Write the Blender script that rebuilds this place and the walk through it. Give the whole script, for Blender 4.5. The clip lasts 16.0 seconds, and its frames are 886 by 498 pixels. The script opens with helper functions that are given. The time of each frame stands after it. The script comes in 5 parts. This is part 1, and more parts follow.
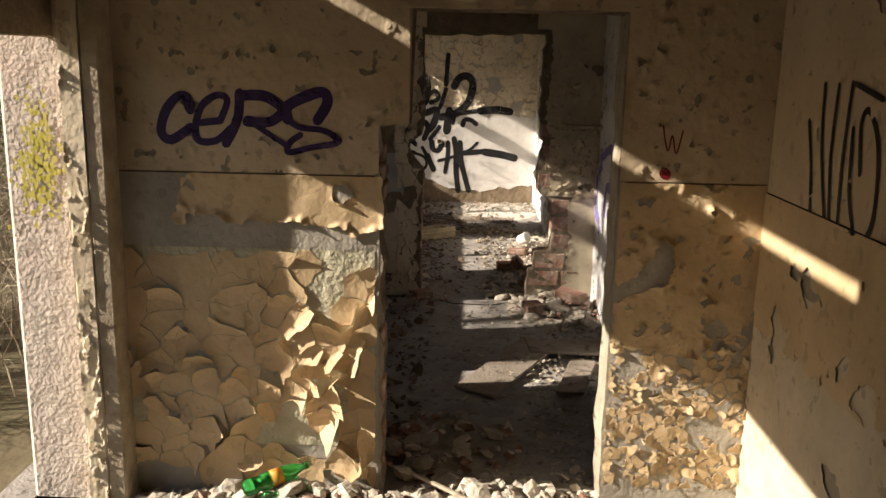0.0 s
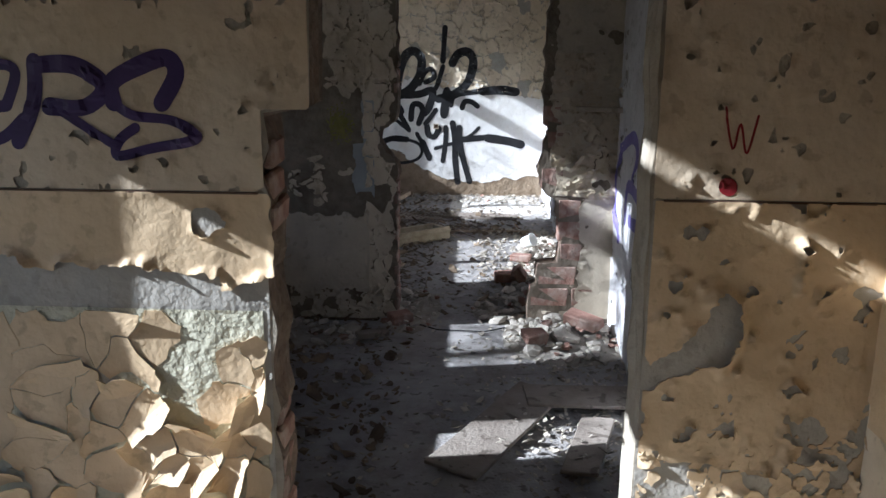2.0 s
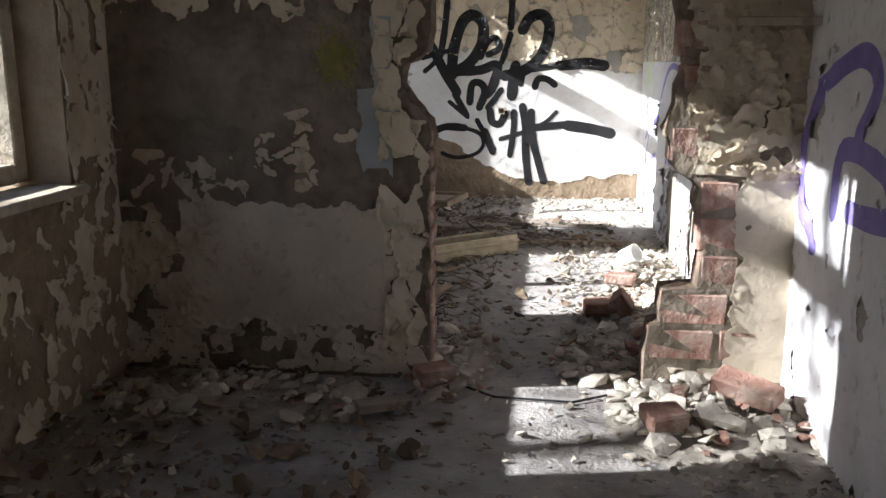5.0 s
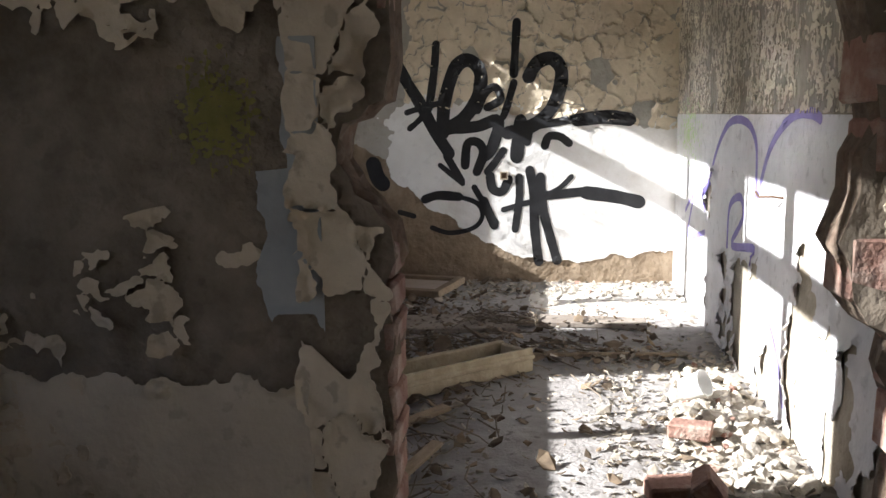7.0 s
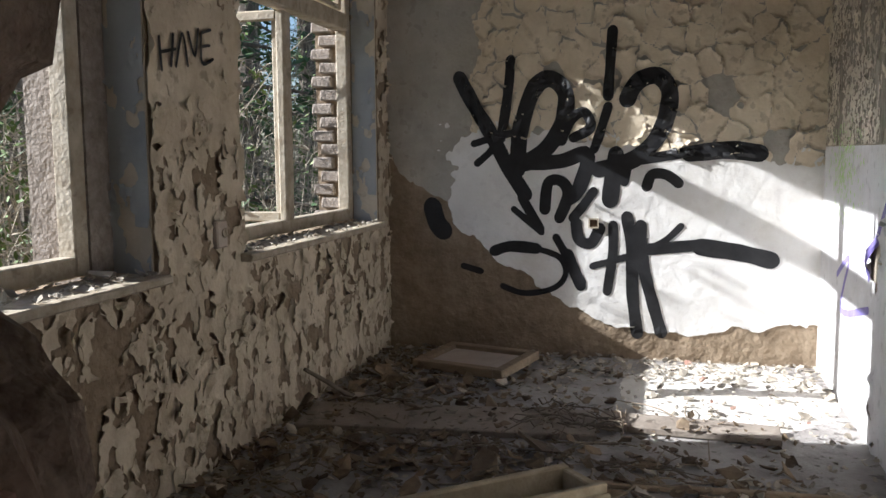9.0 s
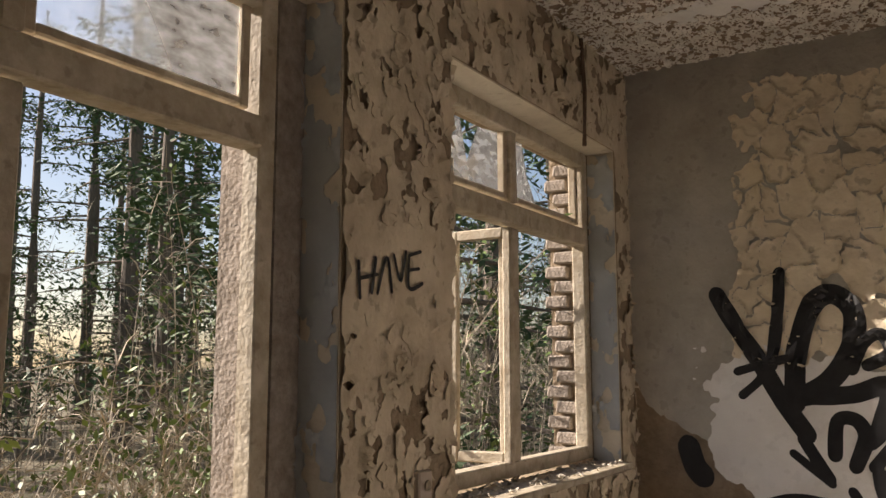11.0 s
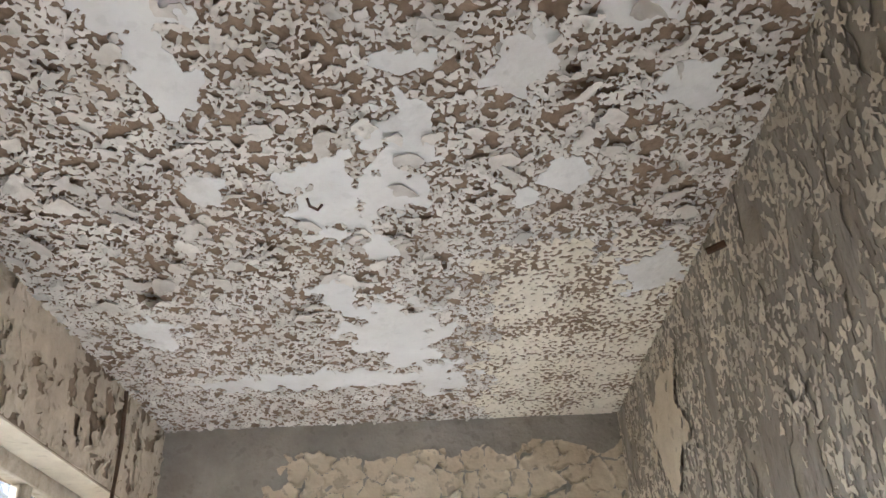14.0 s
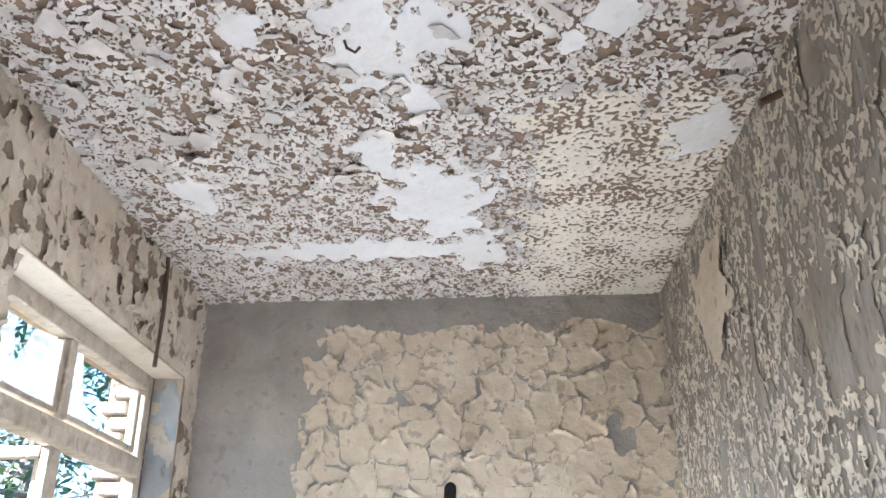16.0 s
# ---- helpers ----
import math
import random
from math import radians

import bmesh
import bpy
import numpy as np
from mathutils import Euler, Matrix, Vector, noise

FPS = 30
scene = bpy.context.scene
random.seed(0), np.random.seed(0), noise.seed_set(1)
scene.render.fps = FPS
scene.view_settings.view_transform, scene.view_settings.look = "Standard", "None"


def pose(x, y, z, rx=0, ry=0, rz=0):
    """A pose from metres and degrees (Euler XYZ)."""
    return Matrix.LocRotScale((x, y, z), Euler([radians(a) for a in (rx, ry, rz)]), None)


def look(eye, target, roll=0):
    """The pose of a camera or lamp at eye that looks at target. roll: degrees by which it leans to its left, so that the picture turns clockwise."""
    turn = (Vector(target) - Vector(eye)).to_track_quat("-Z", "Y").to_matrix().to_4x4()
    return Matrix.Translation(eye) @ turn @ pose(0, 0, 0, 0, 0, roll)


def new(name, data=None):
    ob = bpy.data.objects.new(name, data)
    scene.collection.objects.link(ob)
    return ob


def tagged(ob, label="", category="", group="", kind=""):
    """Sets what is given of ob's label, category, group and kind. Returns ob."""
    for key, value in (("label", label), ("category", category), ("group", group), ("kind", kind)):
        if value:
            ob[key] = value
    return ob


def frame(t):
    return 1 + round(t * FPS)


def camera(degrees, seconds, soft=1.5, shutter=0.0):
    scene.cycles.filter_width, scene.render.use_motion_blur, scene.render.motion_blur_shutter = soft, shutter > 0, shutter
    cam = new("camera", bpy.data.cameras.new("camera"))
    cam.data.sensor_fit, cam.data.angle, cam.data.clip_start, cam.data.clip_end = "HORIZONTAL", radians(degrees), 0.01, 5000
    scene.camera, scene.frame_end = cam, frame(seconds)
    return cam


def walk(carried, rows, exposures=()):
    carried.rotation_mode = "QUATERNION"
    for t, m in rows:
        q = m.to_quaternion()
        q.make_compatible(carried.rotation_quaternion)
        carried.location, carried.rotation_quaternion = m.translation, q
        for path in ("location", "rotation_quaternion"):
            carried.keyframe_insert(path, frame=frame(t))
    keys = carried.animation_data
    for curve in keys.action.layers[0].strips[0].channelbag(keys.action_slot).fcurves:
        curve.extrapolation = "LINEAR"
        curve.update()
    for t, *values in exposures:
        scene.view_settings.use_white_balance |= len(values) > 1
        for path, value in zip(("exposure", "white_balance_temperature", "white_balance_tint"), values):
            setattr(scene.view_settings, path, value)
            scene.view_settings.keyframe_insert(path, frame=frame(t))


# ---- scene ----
cam = camera(54.8, 16.0)
PATH = [
    (0, (0.787, 0.652, 1.900), (0.752, 2.447, 1.500), 1.2),
    (0.5, (0.835, 1.008, 1.880), (0.793, 2.802, 1.475), 1.2),
    (1, (0.920, 1.351, 1.838), (0.879, 3.144, 1.422), 0.9),
    (1.5, (0.993, 1.685, 1.818), (0.948, 3.472, 1.381), 0.7),
    (2, (0.991, 1.980, 1.809), (0.919, 3.766, 1.372), 0.6),
    (2.5, (1.024, 2.273, 1.641), (0.866, 4.056, 1.216), 0.8),
    (3, (1.028, 2.557, 1.491), (0.811, 4.333, 1.064), 1.1),
    (3.2, (1.034, 2.684, 1.436), (0.803, 4.462, 1.021), 0.4),
    (5.3, (0.901, 4.302, 1.275), (0.684, 6.088, 0.887), -0.2),
    (5.5, (0.871, 4.456, 1.287), (0.680, 6.247, 0.908), -0.7),
    (6, (0.822, 4.817, 1.293), (0.661, 6.616, 0.936), -0.8),
    (6.5, (0.832, 5.215, 1.288), (0.651, 7.020, 0.972), -0.7),
    (7, (0.797, 5.613, 1.279), (0.579, 7.418, 0.994), -0.7),
    (7.5, (0.815, 5.940, 1.271), (0.591, 7.748, 1.008), -1.0),
    (8, (0.889, 6.305, 1.259), (0.638, 8.111, 1.014), -0.9),
    (8.4, (0.903, 6.561, 1.230), (0.605, 8.362, 0.999), -0.4),
    (8.5, (0.926, 6.639, 1.227), (0.596, 8.435, 1.000), -0.7),
    (9, (0.924, 6.929, 1.241), (0.454, 8.696, 1.037), -0.4),
    (9.5, (0.918, 7.239, 1.276), (0.219, 8.932, 1.117), -0.0),
    (9.7, (0.903, 7.319, 1.282), (0.107, 8.972, 1.149), 0.2),
    (11.8, (0.779, 7.516, 1.365), (-0.161, 9.034, 1.808), 1.5),
    (12, (0.794, 7.511, 1.374), (-0.008, 9.096, 1.853), 0.7),
    (12.5, (0.797, 7.496, 1.395), (0.359, 9.188, 1.970), -0.9),
    (13, (0.773, 7.497, 1.411), (0.593, 9.197, 2.092), -1.5),
    (13.5, (0.773, 7.462, 1.433), (0.722, 9.123, 2.223), -2.1),
    (14, (0.772, 7.426, 1.443), (0.784, 9.024, 2.353), -2.5),
    (14.5, (0.773, 7.440, 1.433), (0.810, 9.002, 2.405), -2.3),
    (15, (0.770, 7.497, 1.379), (0.798, 9.066, 2.341), -1.7),
    (15.5, (0.779, 7.542, 1.340), (0.766, 9.149, 2.236), -1.0),
    (16, (0.772, 7.587, 1.284), (0.688, 9.265, 2.032), -0.2),
]
walk(cam, [(t, look(eye, target, roll)) for t, eye, target, roll in PATH],
     exposures=[(0, 0.95, 7200, 14), (1, 1.0, 7100, 14), (1.5, 1.15, 6750, 13), (2, 1.38, 5050, 10), (2.5, 1.45, 4900, 10), (3, 1.55, 5150, 10), (5.5, 2.0, 5600, 11), (7, 1.88, 5700, 11), (9, 1.45, 5600, 11), (9.7, 1.4, 5700, 12),
                (11.8, 1.6, 7400, 20), (12.0, 1.75, 7400, 20), (12.5, 2.75, 6900, 18), (13, 2.98, 5600, 11), (13.6, 3.2, 5200, 11), (15, 3.5, 5100, 12), (16, 3.75, 4900, 12)])

# ---- light ----
SUN_WAY = Vector((1.0, 0.20, -0.52)).normalized()
sun = new("sun", bpy.data.lights.new("sun", "SUN"))
sun.data.energy, sun.data.angle, sun.data.color = 5.0, radians(0.6), (1.0, 0.93, 0.82)
sun.matrix_world = look((-20, 4, 12), Vector((-20, 4, 12)) + SUN_WAY)
world = bpy.data.worlds.new("sky")
scene.world = world
world.use_nodes = True
wt = world.node_tree
sky = wt.nodes.new("ShaderNodeTexSky")
sky.sky_type, sky.sun_disc = "NISHITA", False
sky.sun_elevation, sky.sun_rotation = radians(27.3), radians(259)
wt.links.new(sky.outputs[0], wt.nodes["Background"].inputs[0])
wt.nodes["Background"].inputs[1].default_value = 0.05


# ---- materials ----
def mat(name, a, b, scale=4.0, rough=0.85, bump=0.3, fine=60.0, island=0.0, stain=None, stain_scale=1.3, stain_amount=0.5,
        stretch=(1, 1, 1), metal=0.0, piece=0.0, spec=0.3, lumps=0.0, pits=0.0):
    """Two tones mixed by noise, stains of a larger scale, fine relief."""
    m = bpy.data.materials.new(name)
    m.use_nodes = True
    t, ln = m.node_tree, m.node_tree.links.new
    bs = t.nodes["Principled BSDF"]
    bs.inputs["Roughness"].default_value, bs.inputs["Metallic"].default_value = rough, metal
    bs.inputs["Specular IOR Level"].default_value = spec
    tc = t.nodes.new("ShaderNodeTexCoord")
    mp = t.nodes.new("ShaderNodeMapping")
    mp.inputs["Scale"].default_value = stretch
    ln(tc.outputs["Object"], mp.inputs[0])
    n1 = t.nodes.new("ShaderNodeTexNoise")
    n1.inputs["Scale"].default_value, n1.inputs["Detail"].default_value = scale, 8
    n1.inputs["Roughness"].default_value = 0.65
    ln(mp.outputs[0], n1.inputs["Vector"])
    r1 = t.nodes.new("ShaderNodeValToRGB")
    r1.color_ramp.elements[0].position, r1.color_ramp.elements[1].position = 0.3, 0.7
    r1.color_ramp.elements[0].color, r1.color_ramp.elements[1].color = (*a, 1), (*b, 1)
    ln(n1.outputs[0], r1.inputs[0])
    out = r1.outputs[0]
    if stain:
        n2 = t.nodes.new("ShaderNodeTexNoise")
        n2.inputs["Scale"].default_value, n2.inputs["Detail"].default_value = stain_scale, 10
        n2.inputs["Roughness"].default_value = 0.7
        ln(mp.outputs[0], n2.inputs["Vector"])
        r2 = t.nodes.new("ShaderNodeValToRGB")
        r2.color_ramp.elements[0].position, r2.color_ramp.elements[1].position = 0.5, 0.68
        r2.color_ramp.elements[1].color = (stain_amount,) * 3 + (1,)
        ln(n2.outputs[0], r2.inputs[0])
        mx = t.nodes.new("ShaderNodeMix")
        mx.data_type = "RGBA"
        ln(r2.outputs[0], mx.inputs[0])
        ln(out, mx.inputs[6])
        mx.inputs[7].default_value = (*stain, 1)
        out = mx.outputs[2]
    if pits:
        n6 = t.nodes.new("ShaderNodeTexNoise")
        n6.inputs["Scale"].default_value, n6.inputs["Detail"].default_value = 16, 4
        ln(mp.outputs[0], n6.inputs["Vector"])
        r6 = t.nodes.new("ShaderNodeValToRGB")
        r6.color_ramp.elements[0].position, r6.color_ramp.elements[1].position = 0.60, 0.66
        r6.color_ramp.elements[1].color = (pits,) * 3 + (1,)
        ln(n6.outputs[0], r6.inputs[0])
        m6 = t.nodes.new("ShaderNodeMix")
        m6.data_type = "RGBA"
        ln(r6.outputs[0], m6.inputs[0])
        ln(out, m6.inputs[6])
        m6.inputs[7].default_value = (a[0] * 0.5, a[1] * 0.48, a[2] * 0.46, 1)
        out = m6.outputs[2]
    if island or piece:
        hv = t.nodes.new("ShaderNodeHueSaturation")
        mr = t.nodes.new("ShaderNodeMapRange")
        amount = island or piece
        mr.inputs[3].default_value, mr.inputs[4].default_value = 1 - amount, 1 + amount
        if island:
            ln(t.nodes.new("ShaderNodeNewGeometry").outputs["Random Per Island"], mr.inputs[0])
        else:
            ln(t.nodes.new("ShaderNodeObjectInfo").outputs["Random"], mr.inputs[0])
        ln(mr.outputs[0], hv.inputs["Value"])
        ln(out, hv.inputs["Color"])
        out = hv.outputs[0]
    ln(out, bs.inputs["Base Color"])
    if bump:
        n3 = t.nodes.new("ShaderNodeTexNoise")
        n3.inputs["Scale"].default_value, n3.inputs["Detail"].default_value = fine, 6
        ln(mp.outputs[0], n3.inputs["Vector"])
        bp = t.nodes.new("ShaderNodeBump")
        bp.inputs["Strength"].default_value, bp.inputs["Distance"].default_value = bump, 0.01
        ln(n3.outputs[0], bp.inputs["Height"])
        last = bp
        if lumps:
            n4 = t.nodes.new("ShaderNodeTexNoise")
            n4.inputs["Scale"].default_value, n4.inputs["Detail"].default_value = 11, 5
            ln(mp.outputs[0], n4.inputs["Vector"])
            b4 = t.nodes.new("ShaderNodeBump")
            b4.inputs["Strength"].default_value, b4.inputs["Distance"].default_value = lumps, 0.03
            ln(n4.outputs[0], b4.inputs["Height"])
            ln(last.outputs[0], b4.inputs["Normal"])
            last = b4
        ln(last.outputs[0], bs.inputs["Normal"])
    return m


M_PLASTER = mat("bare_plaster", (0.30, 0.26, 0.20), (0.46, 0.41, 0.33), 5, 0.95, 0.6, 45, stain=(0.19, 0.15, 0.10), lumps=0.5, pits=0.3)
M_GREY = mat("grey_plaster", (0.35, 0.325, 0.28), (0.49, 0.46, 0.40), 4, 0.95, 0.4, 50, stain=(0.22, 0.19, 0.15), lumps=0.4, pits=0.3)
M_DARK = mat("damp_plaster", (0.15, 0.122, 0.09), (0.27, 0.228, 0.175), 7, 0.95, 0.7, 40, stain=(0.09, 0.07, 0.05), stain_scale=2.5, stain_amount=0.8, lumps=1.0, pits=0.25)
M_BROWN = mat("brown_render", (0.21, 0.155, 0.10), (0.34, 0.27, 0.19), 9, 0.97, 0.9, 35, stain=(0.15, 0.105, 0.07), lumps=0.9)
M_OCHRE = mat("ochre_paint", (0.56, 0.415, 0.245), (0.71, 0.55, 0.35), 3, 0.6, 0.15, 70, island=0.06, stain=(0.36, 0.26, 0.14), lumps=0.35, pits=0.35)
M_CREAM = mat("cream_paint", (0.53, 0.42, 0.285), (0.66, 0.555, 0.405), 2.5, 0.65, 0.15, 70, island=0.02, stain=(0.36, 0.27, 0.17), lumps=0.35, pits=0.4)
M_BEIGE = mat("beige_paint", (0.60, 0.51, 0.37), (0.76, 0.67, 0.52), 4, 0.7, 0.25, 60, island=0.1, stain=(0.38, 0.30, 0.20), lumps=0.4, pits=0.5)
M_CEIL = mat("ceiling_paint", (0.58, 0.54, 0.48), (0.82, 0.78, 0.72), 5, 0.75, 0.25, 60, island=0.14, stain=(0.50, 0.42, 0.33), stain_scale=3)
# brown plaster, darkened further to put shadow into the gaps between flakes
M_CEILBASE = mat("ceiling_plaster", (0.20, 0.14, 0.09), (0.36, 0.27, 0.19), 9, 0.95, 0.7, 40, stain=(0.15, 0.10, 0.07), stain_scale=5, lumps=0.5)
M_CEILLIT = mat("sunlit_ceiling_paint", (0.74, 0.67, 0.54), (0.88, 0.82, 0.70), 5, 0.75, 0.25, 60)
M_LEFT = mat("grimy_beige_paint", (0.46, 0.38, 0.27), (0.68, 0.59, 0.45), 5, 0.7, 0.3, 60, stain=(0.28, 0.215, 0.145), lumps=0.5, pits=0.5)
M_DULL = mat("dirty_cream_paint", (0.46, 0.38, 0.26), (0.66, 0.57, 0.43), 6, 0.75, 0.3, 60, stain=(0.25, 0.20, 0.14), lumps=0.5, pits=0.4)
M_DADO = mat("grey_beige_dado", (0.50, 0.435, 0.33), (0.65, 0.58, 0.45), 3, 0.85, 0.3, 50, stain=(0.30, 0.26, 0.20), lumps=0.3, pits=0.3)
M_UNDER = mat("old_greenish_paint", (0.47, 0.45, 0.33), (0.62, 0.59, 0.45), 6, 0.8, 0.7, 50, stain=(0.40, 0.34, 0.22), lumps=0.9)
M_CRUST = mat("pale_paint_flakes", (0.57, 0.51, 0.40), (0.78, 0.71, 0.58), 6, 0.8, 0.3, 60, island=0.15, stain=(0.36, 0.30, 0.22))
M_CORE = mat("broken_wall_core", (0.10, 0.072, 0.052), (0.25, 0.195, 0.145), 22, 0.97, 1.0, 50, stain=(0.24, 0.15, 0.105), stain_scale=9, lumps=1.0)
M_SUNDUST = mat("sun_whitened_dust", (0.58, 0.55, 0.50), (0.76, 0.73, 0.68), 10, 0.97, 0.8, 45, stain=(0.42, 0.38, 0.33), stain_scale=5)
M_WHITE = mat("white_limewash", (0.74, 0.72, 0.69), (0.86, 0.85, 0.82), 3, 0.8, 0.2, 50, island=0.02, stain=(0.55, 0.50, 0.42), lumps=0.25, pits=0.12)
M_BLUE = mat("pale_blue_paint", (0.30, 0.32, 0.325), (0.42, 0.435, 0.43), 4, 0.75, 0.2, 50, island=0.06, stain=(0.33, 0.31, 0.28))
M_STREAK = mat("streaked_grey_paint", (0.25, 0.215, 0.17), (0.42, 0.38, 0.32), 5, 0.8, 0.5, 30, stain=(0.26, 0.22, 0.16), stretch=(1, 3.0, 0.7), lumps=0.6, pits=0.5)
M_PALE = mat("pale_wall_paint", (0.60, 0.59, 0.60), (0.76, 0.75, 0.75), 3, 0.75, 0.35, 40, island=0.02, stain=(0.45, 0.42, 0.38), lumps=0.4, pits=0.35)
M_BRICK = mat("red_brick", (0.24, 0.13, 0.10), (0.38, 0.24, 0.185), 14, 0.95, 0.8, 60, piece=0.2, stain=(0.44, 0.37, 0.31), stain_scale=6, stain_amount=0.9, lumps=0.6)
M_MORTAR = mat("mortar", (0.30, 0.27, 0.23), (0.44, 0.40, 0.35), 18, 0.97, 0.8, 60)
M_PEBBLE = mat("pebbledash", (0.50, 0.43, 0.38), (0.74, 0.66, 0.59), 30, 0.97, 1.0, 55, stain=(0.55, 0.38, 0.33), lumps=0.5)
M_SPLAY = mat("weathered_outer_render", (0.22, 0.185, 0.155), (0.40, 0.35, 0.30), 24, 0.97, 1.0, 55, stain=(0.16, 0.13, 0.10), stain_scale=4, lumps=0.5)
M_FLOOR = mat("dusty_concrete", (0.27, 0.25, 0.235), (0.44, 0.42, 0.40), 5, 0.97, 0.7, 60, stain=(0.12, 0.10, 0.085), stain_scale=2.2, lumps=0.5, pits=0.8)
M_FRAME = mat("old_white_frame_paint", (0.33, 0.275, 0.195), (0.56, 0.50, 0.40), 12, 0.7, 0.4, 60, stain=(0.33, 0.25, 0.16), stain_scale=9, pits=0.4)
M_FRAMEDARK = mat("weathered_frame_wood", (0.30, 0.24, 0.17), (0.48, 0.41, 0.31), 12, 0.8, 0.4, 60)
M_WOOD = mat("weathered_timber", (0.22, 0.165, 0.11), (0.38, 0.30, 0.21), 10, 0.85, 0.5, 50, stretch=(1, 4, 4), stain=(0.15, 0.11, 0.07))
M_OLDCREAM = mat("flaking_cream_timber", (0.30, 0.25, 0.165), (0.48, 0.41, 0.29), 9, 0.75, 0.5, 50, stain=(0.22, 0.16, 0.10), stain_scale=7)
M_PANELFACE = mat("pinkish_board", (0.42, 0.35, 0.29), (0.54, 0.46, 0.39), 6, 0.8, 0.3, 60, stain=(0.3, 0.25, 0.2))
M_SLAB = mat("dusty_board", (0.20, 0.165, 0.135), (0.36, 0.315, 0.265), 5, 0.95, 0.5, 50, stain=(0.22, 0.19, 0.16), pits=0.7)
M_RUBBLE = mat("plaster_rubble", (0.40, 0.36, 0.30), (0.62, 0.57, 0.49), 12, 0.97, 0.7, 60, piece=0.3)
M_CHIP = mat("fallen_chips", (0.28, 0.245, 0.195), (0.52, 0.47, 0.39), 12, 0.95, 0.4, 60, island=0.4)
M_LEAFLITTER = mat("dead_leaves", (0.09, 0.065, 0.045), (0.25, 0.19, 0.125), 12, 0.9, 0.2, 60, island=0.5)
M_TWIG = mat("dry_twig", (0.12, 0.095, 0.07), (0.24, 0.20, 0.15), 20, 0.9, 0.3, 80, island=0.3)
M_BLACK = mat("black_spray_paint", (0.012, 0.012, 0.013), (0.03, 0.03, 0.032), 8, 0.45, 0.1, 60)
M_PURPLE = mat("purple_spray_paint", (0.035, 0.02, 0.075), (0.06, 0.035, 0.12), 8, 0.5, 0.1, 60)
M_VIOLET = mat("violet_spray_paint", (0.16, 0.13, 0.38), (0.26, 0.22, 0.50), 8, 0.6, 0.1, 60)
M_RED = mat("red_spray_paint", (0.17, 0.01, 0.015), (0.24, 0.02, 0.025), 8, 0.5, 0.1, 60)
M_YELLOW = mat("yellow_spray_paint", (0.52, 0.47, 0.06), (0.68, 0.62, 0.16), 20, 0.7, 0.1, 60)
M_FADED = mat("faded_yellow_spray", (0.17, 0.16, 0.05), (0.27, 0.25, 0.08), 20, 0.8, 0.1, 60)
M_LIME = mat("lime_spray_paint", (0.42, 0.60, 0.22), (0.55, 0.70, 0.36), 20, 0.7, 0.1, 60)
M_BARK = mat("bark", (0.09, 0.075, 0.06), (0.19, 0.16, 0.13), 12, 0.95, 0.8, 30, stretch=(3, 3, 0.6))
M_LEAF = mat("conifer_needles", (0.035, 0.07, 0.03), (0.08, 0.13, 0.05), 6, 0.7, 0.0, 60, island=0.4)
M_IVY = mat("green_leaves", (0.08, 0.13, 0.03), (0.14, 0.20, 0.06), 6, 0.6, 0.0, 60, island=0.4)
M_BRAMBLE = mat("pale_dry_stems", (0.24, 0.20, 0.15), (0.42, 0.37, 0.29), 9, 0.9, 0.2, 60, island=0.35)
M_GROUND = mat("leafy_ground", (0.09, 0.075, 0.045), (0.19, 0.16, 0.10), 3, 0.97, 0.8, 20, stain=(0.06, 0.09, 0.03))
M_IRON = mat("rusty_iron", (0.10, 0.065, 0.045), (0.20, 0.13, 0.09), 20, 0.8, 0.4, 70, metal=0.4)
M_PLASTIC = mat("white_plastic", (0.66, 0.66, 0.64), (0.76, 0.76, 0.73), 9, 0.4, 0.05, 60)
M_LABEL = mat("faded_bottle_label", (0.50, 0.10, 0.04), (0.62, 0.45, 0.06), 40, 0.5, 0.0, 60)


def glass(name, color, rough=0.05, haze=0.0):
    m = bpy.data.materials.new(name)
    m.use_nodes = True
    bs = m.node_tree.nodes["Principled BSDF"]
    bs.inputs["Base Color"].default_value = (*color, 1)
    bs.inputs["Transmission Weight"].default_value = 1.0
    bs.inputs["Roughness"].default_value = rough
    bs.inputs["IOR"].default_value = 1.45
    if haze:
        t = m.node_tree
        tr, mx = t.nodes.new("ShaderNodeBsdfTranslucent"), t.nodes.new("ShaderNodeMixShader")
        nz, rp = t.nodes.new("ShaderNodeTexNoise"), t.nodes.new("ShaderNodeMapRange")
        nz.inputs["Scale"].default_value, nz.inputs["Detail"].default_value = 9, 6
        rp.inputs[1].default_value, rp.inputs[2].default_value, rp.inputs[3].default_value, rp.inputs[4].default_value = 0.35, 0.7, haze * 0.3, haze
        tr.inputs[0].default_value = (0.8, 0.85, 0.9, 1)
        t.links.new(nz.outputs[0], rp.inputs[0])
        t.links.new(rp.outputs[0], mx.inputs[0])
        t.links.new(bs.outputs[0], mx.inputs[1])
        t.links.new(tr.outputs[0], mx.inputs[2])
        t.links.new(mx.outputs[0], t.nodes["Material Output"].inputs[0])
    return m


M_GLASS = glass("dusty_pane", (0.86, 0.9, 0.92), 0.03, 0.05)
M_BOTTLE = glass("green_bottle_plastic", (0.05, 0.62, 0.16), 0.12)


# ---- mesh helpers ----
def part(name, bm, material, parent=None, label=""):
    me = bpy.data.meshes.new(name)
    bm.to_mesh(me)
    bm.free()
    me.materials.append(material)
    ob = new(name, me)
    if parent is not None:
        ob.parent = parent
    if label:
        ob["label"] = label
    return ob


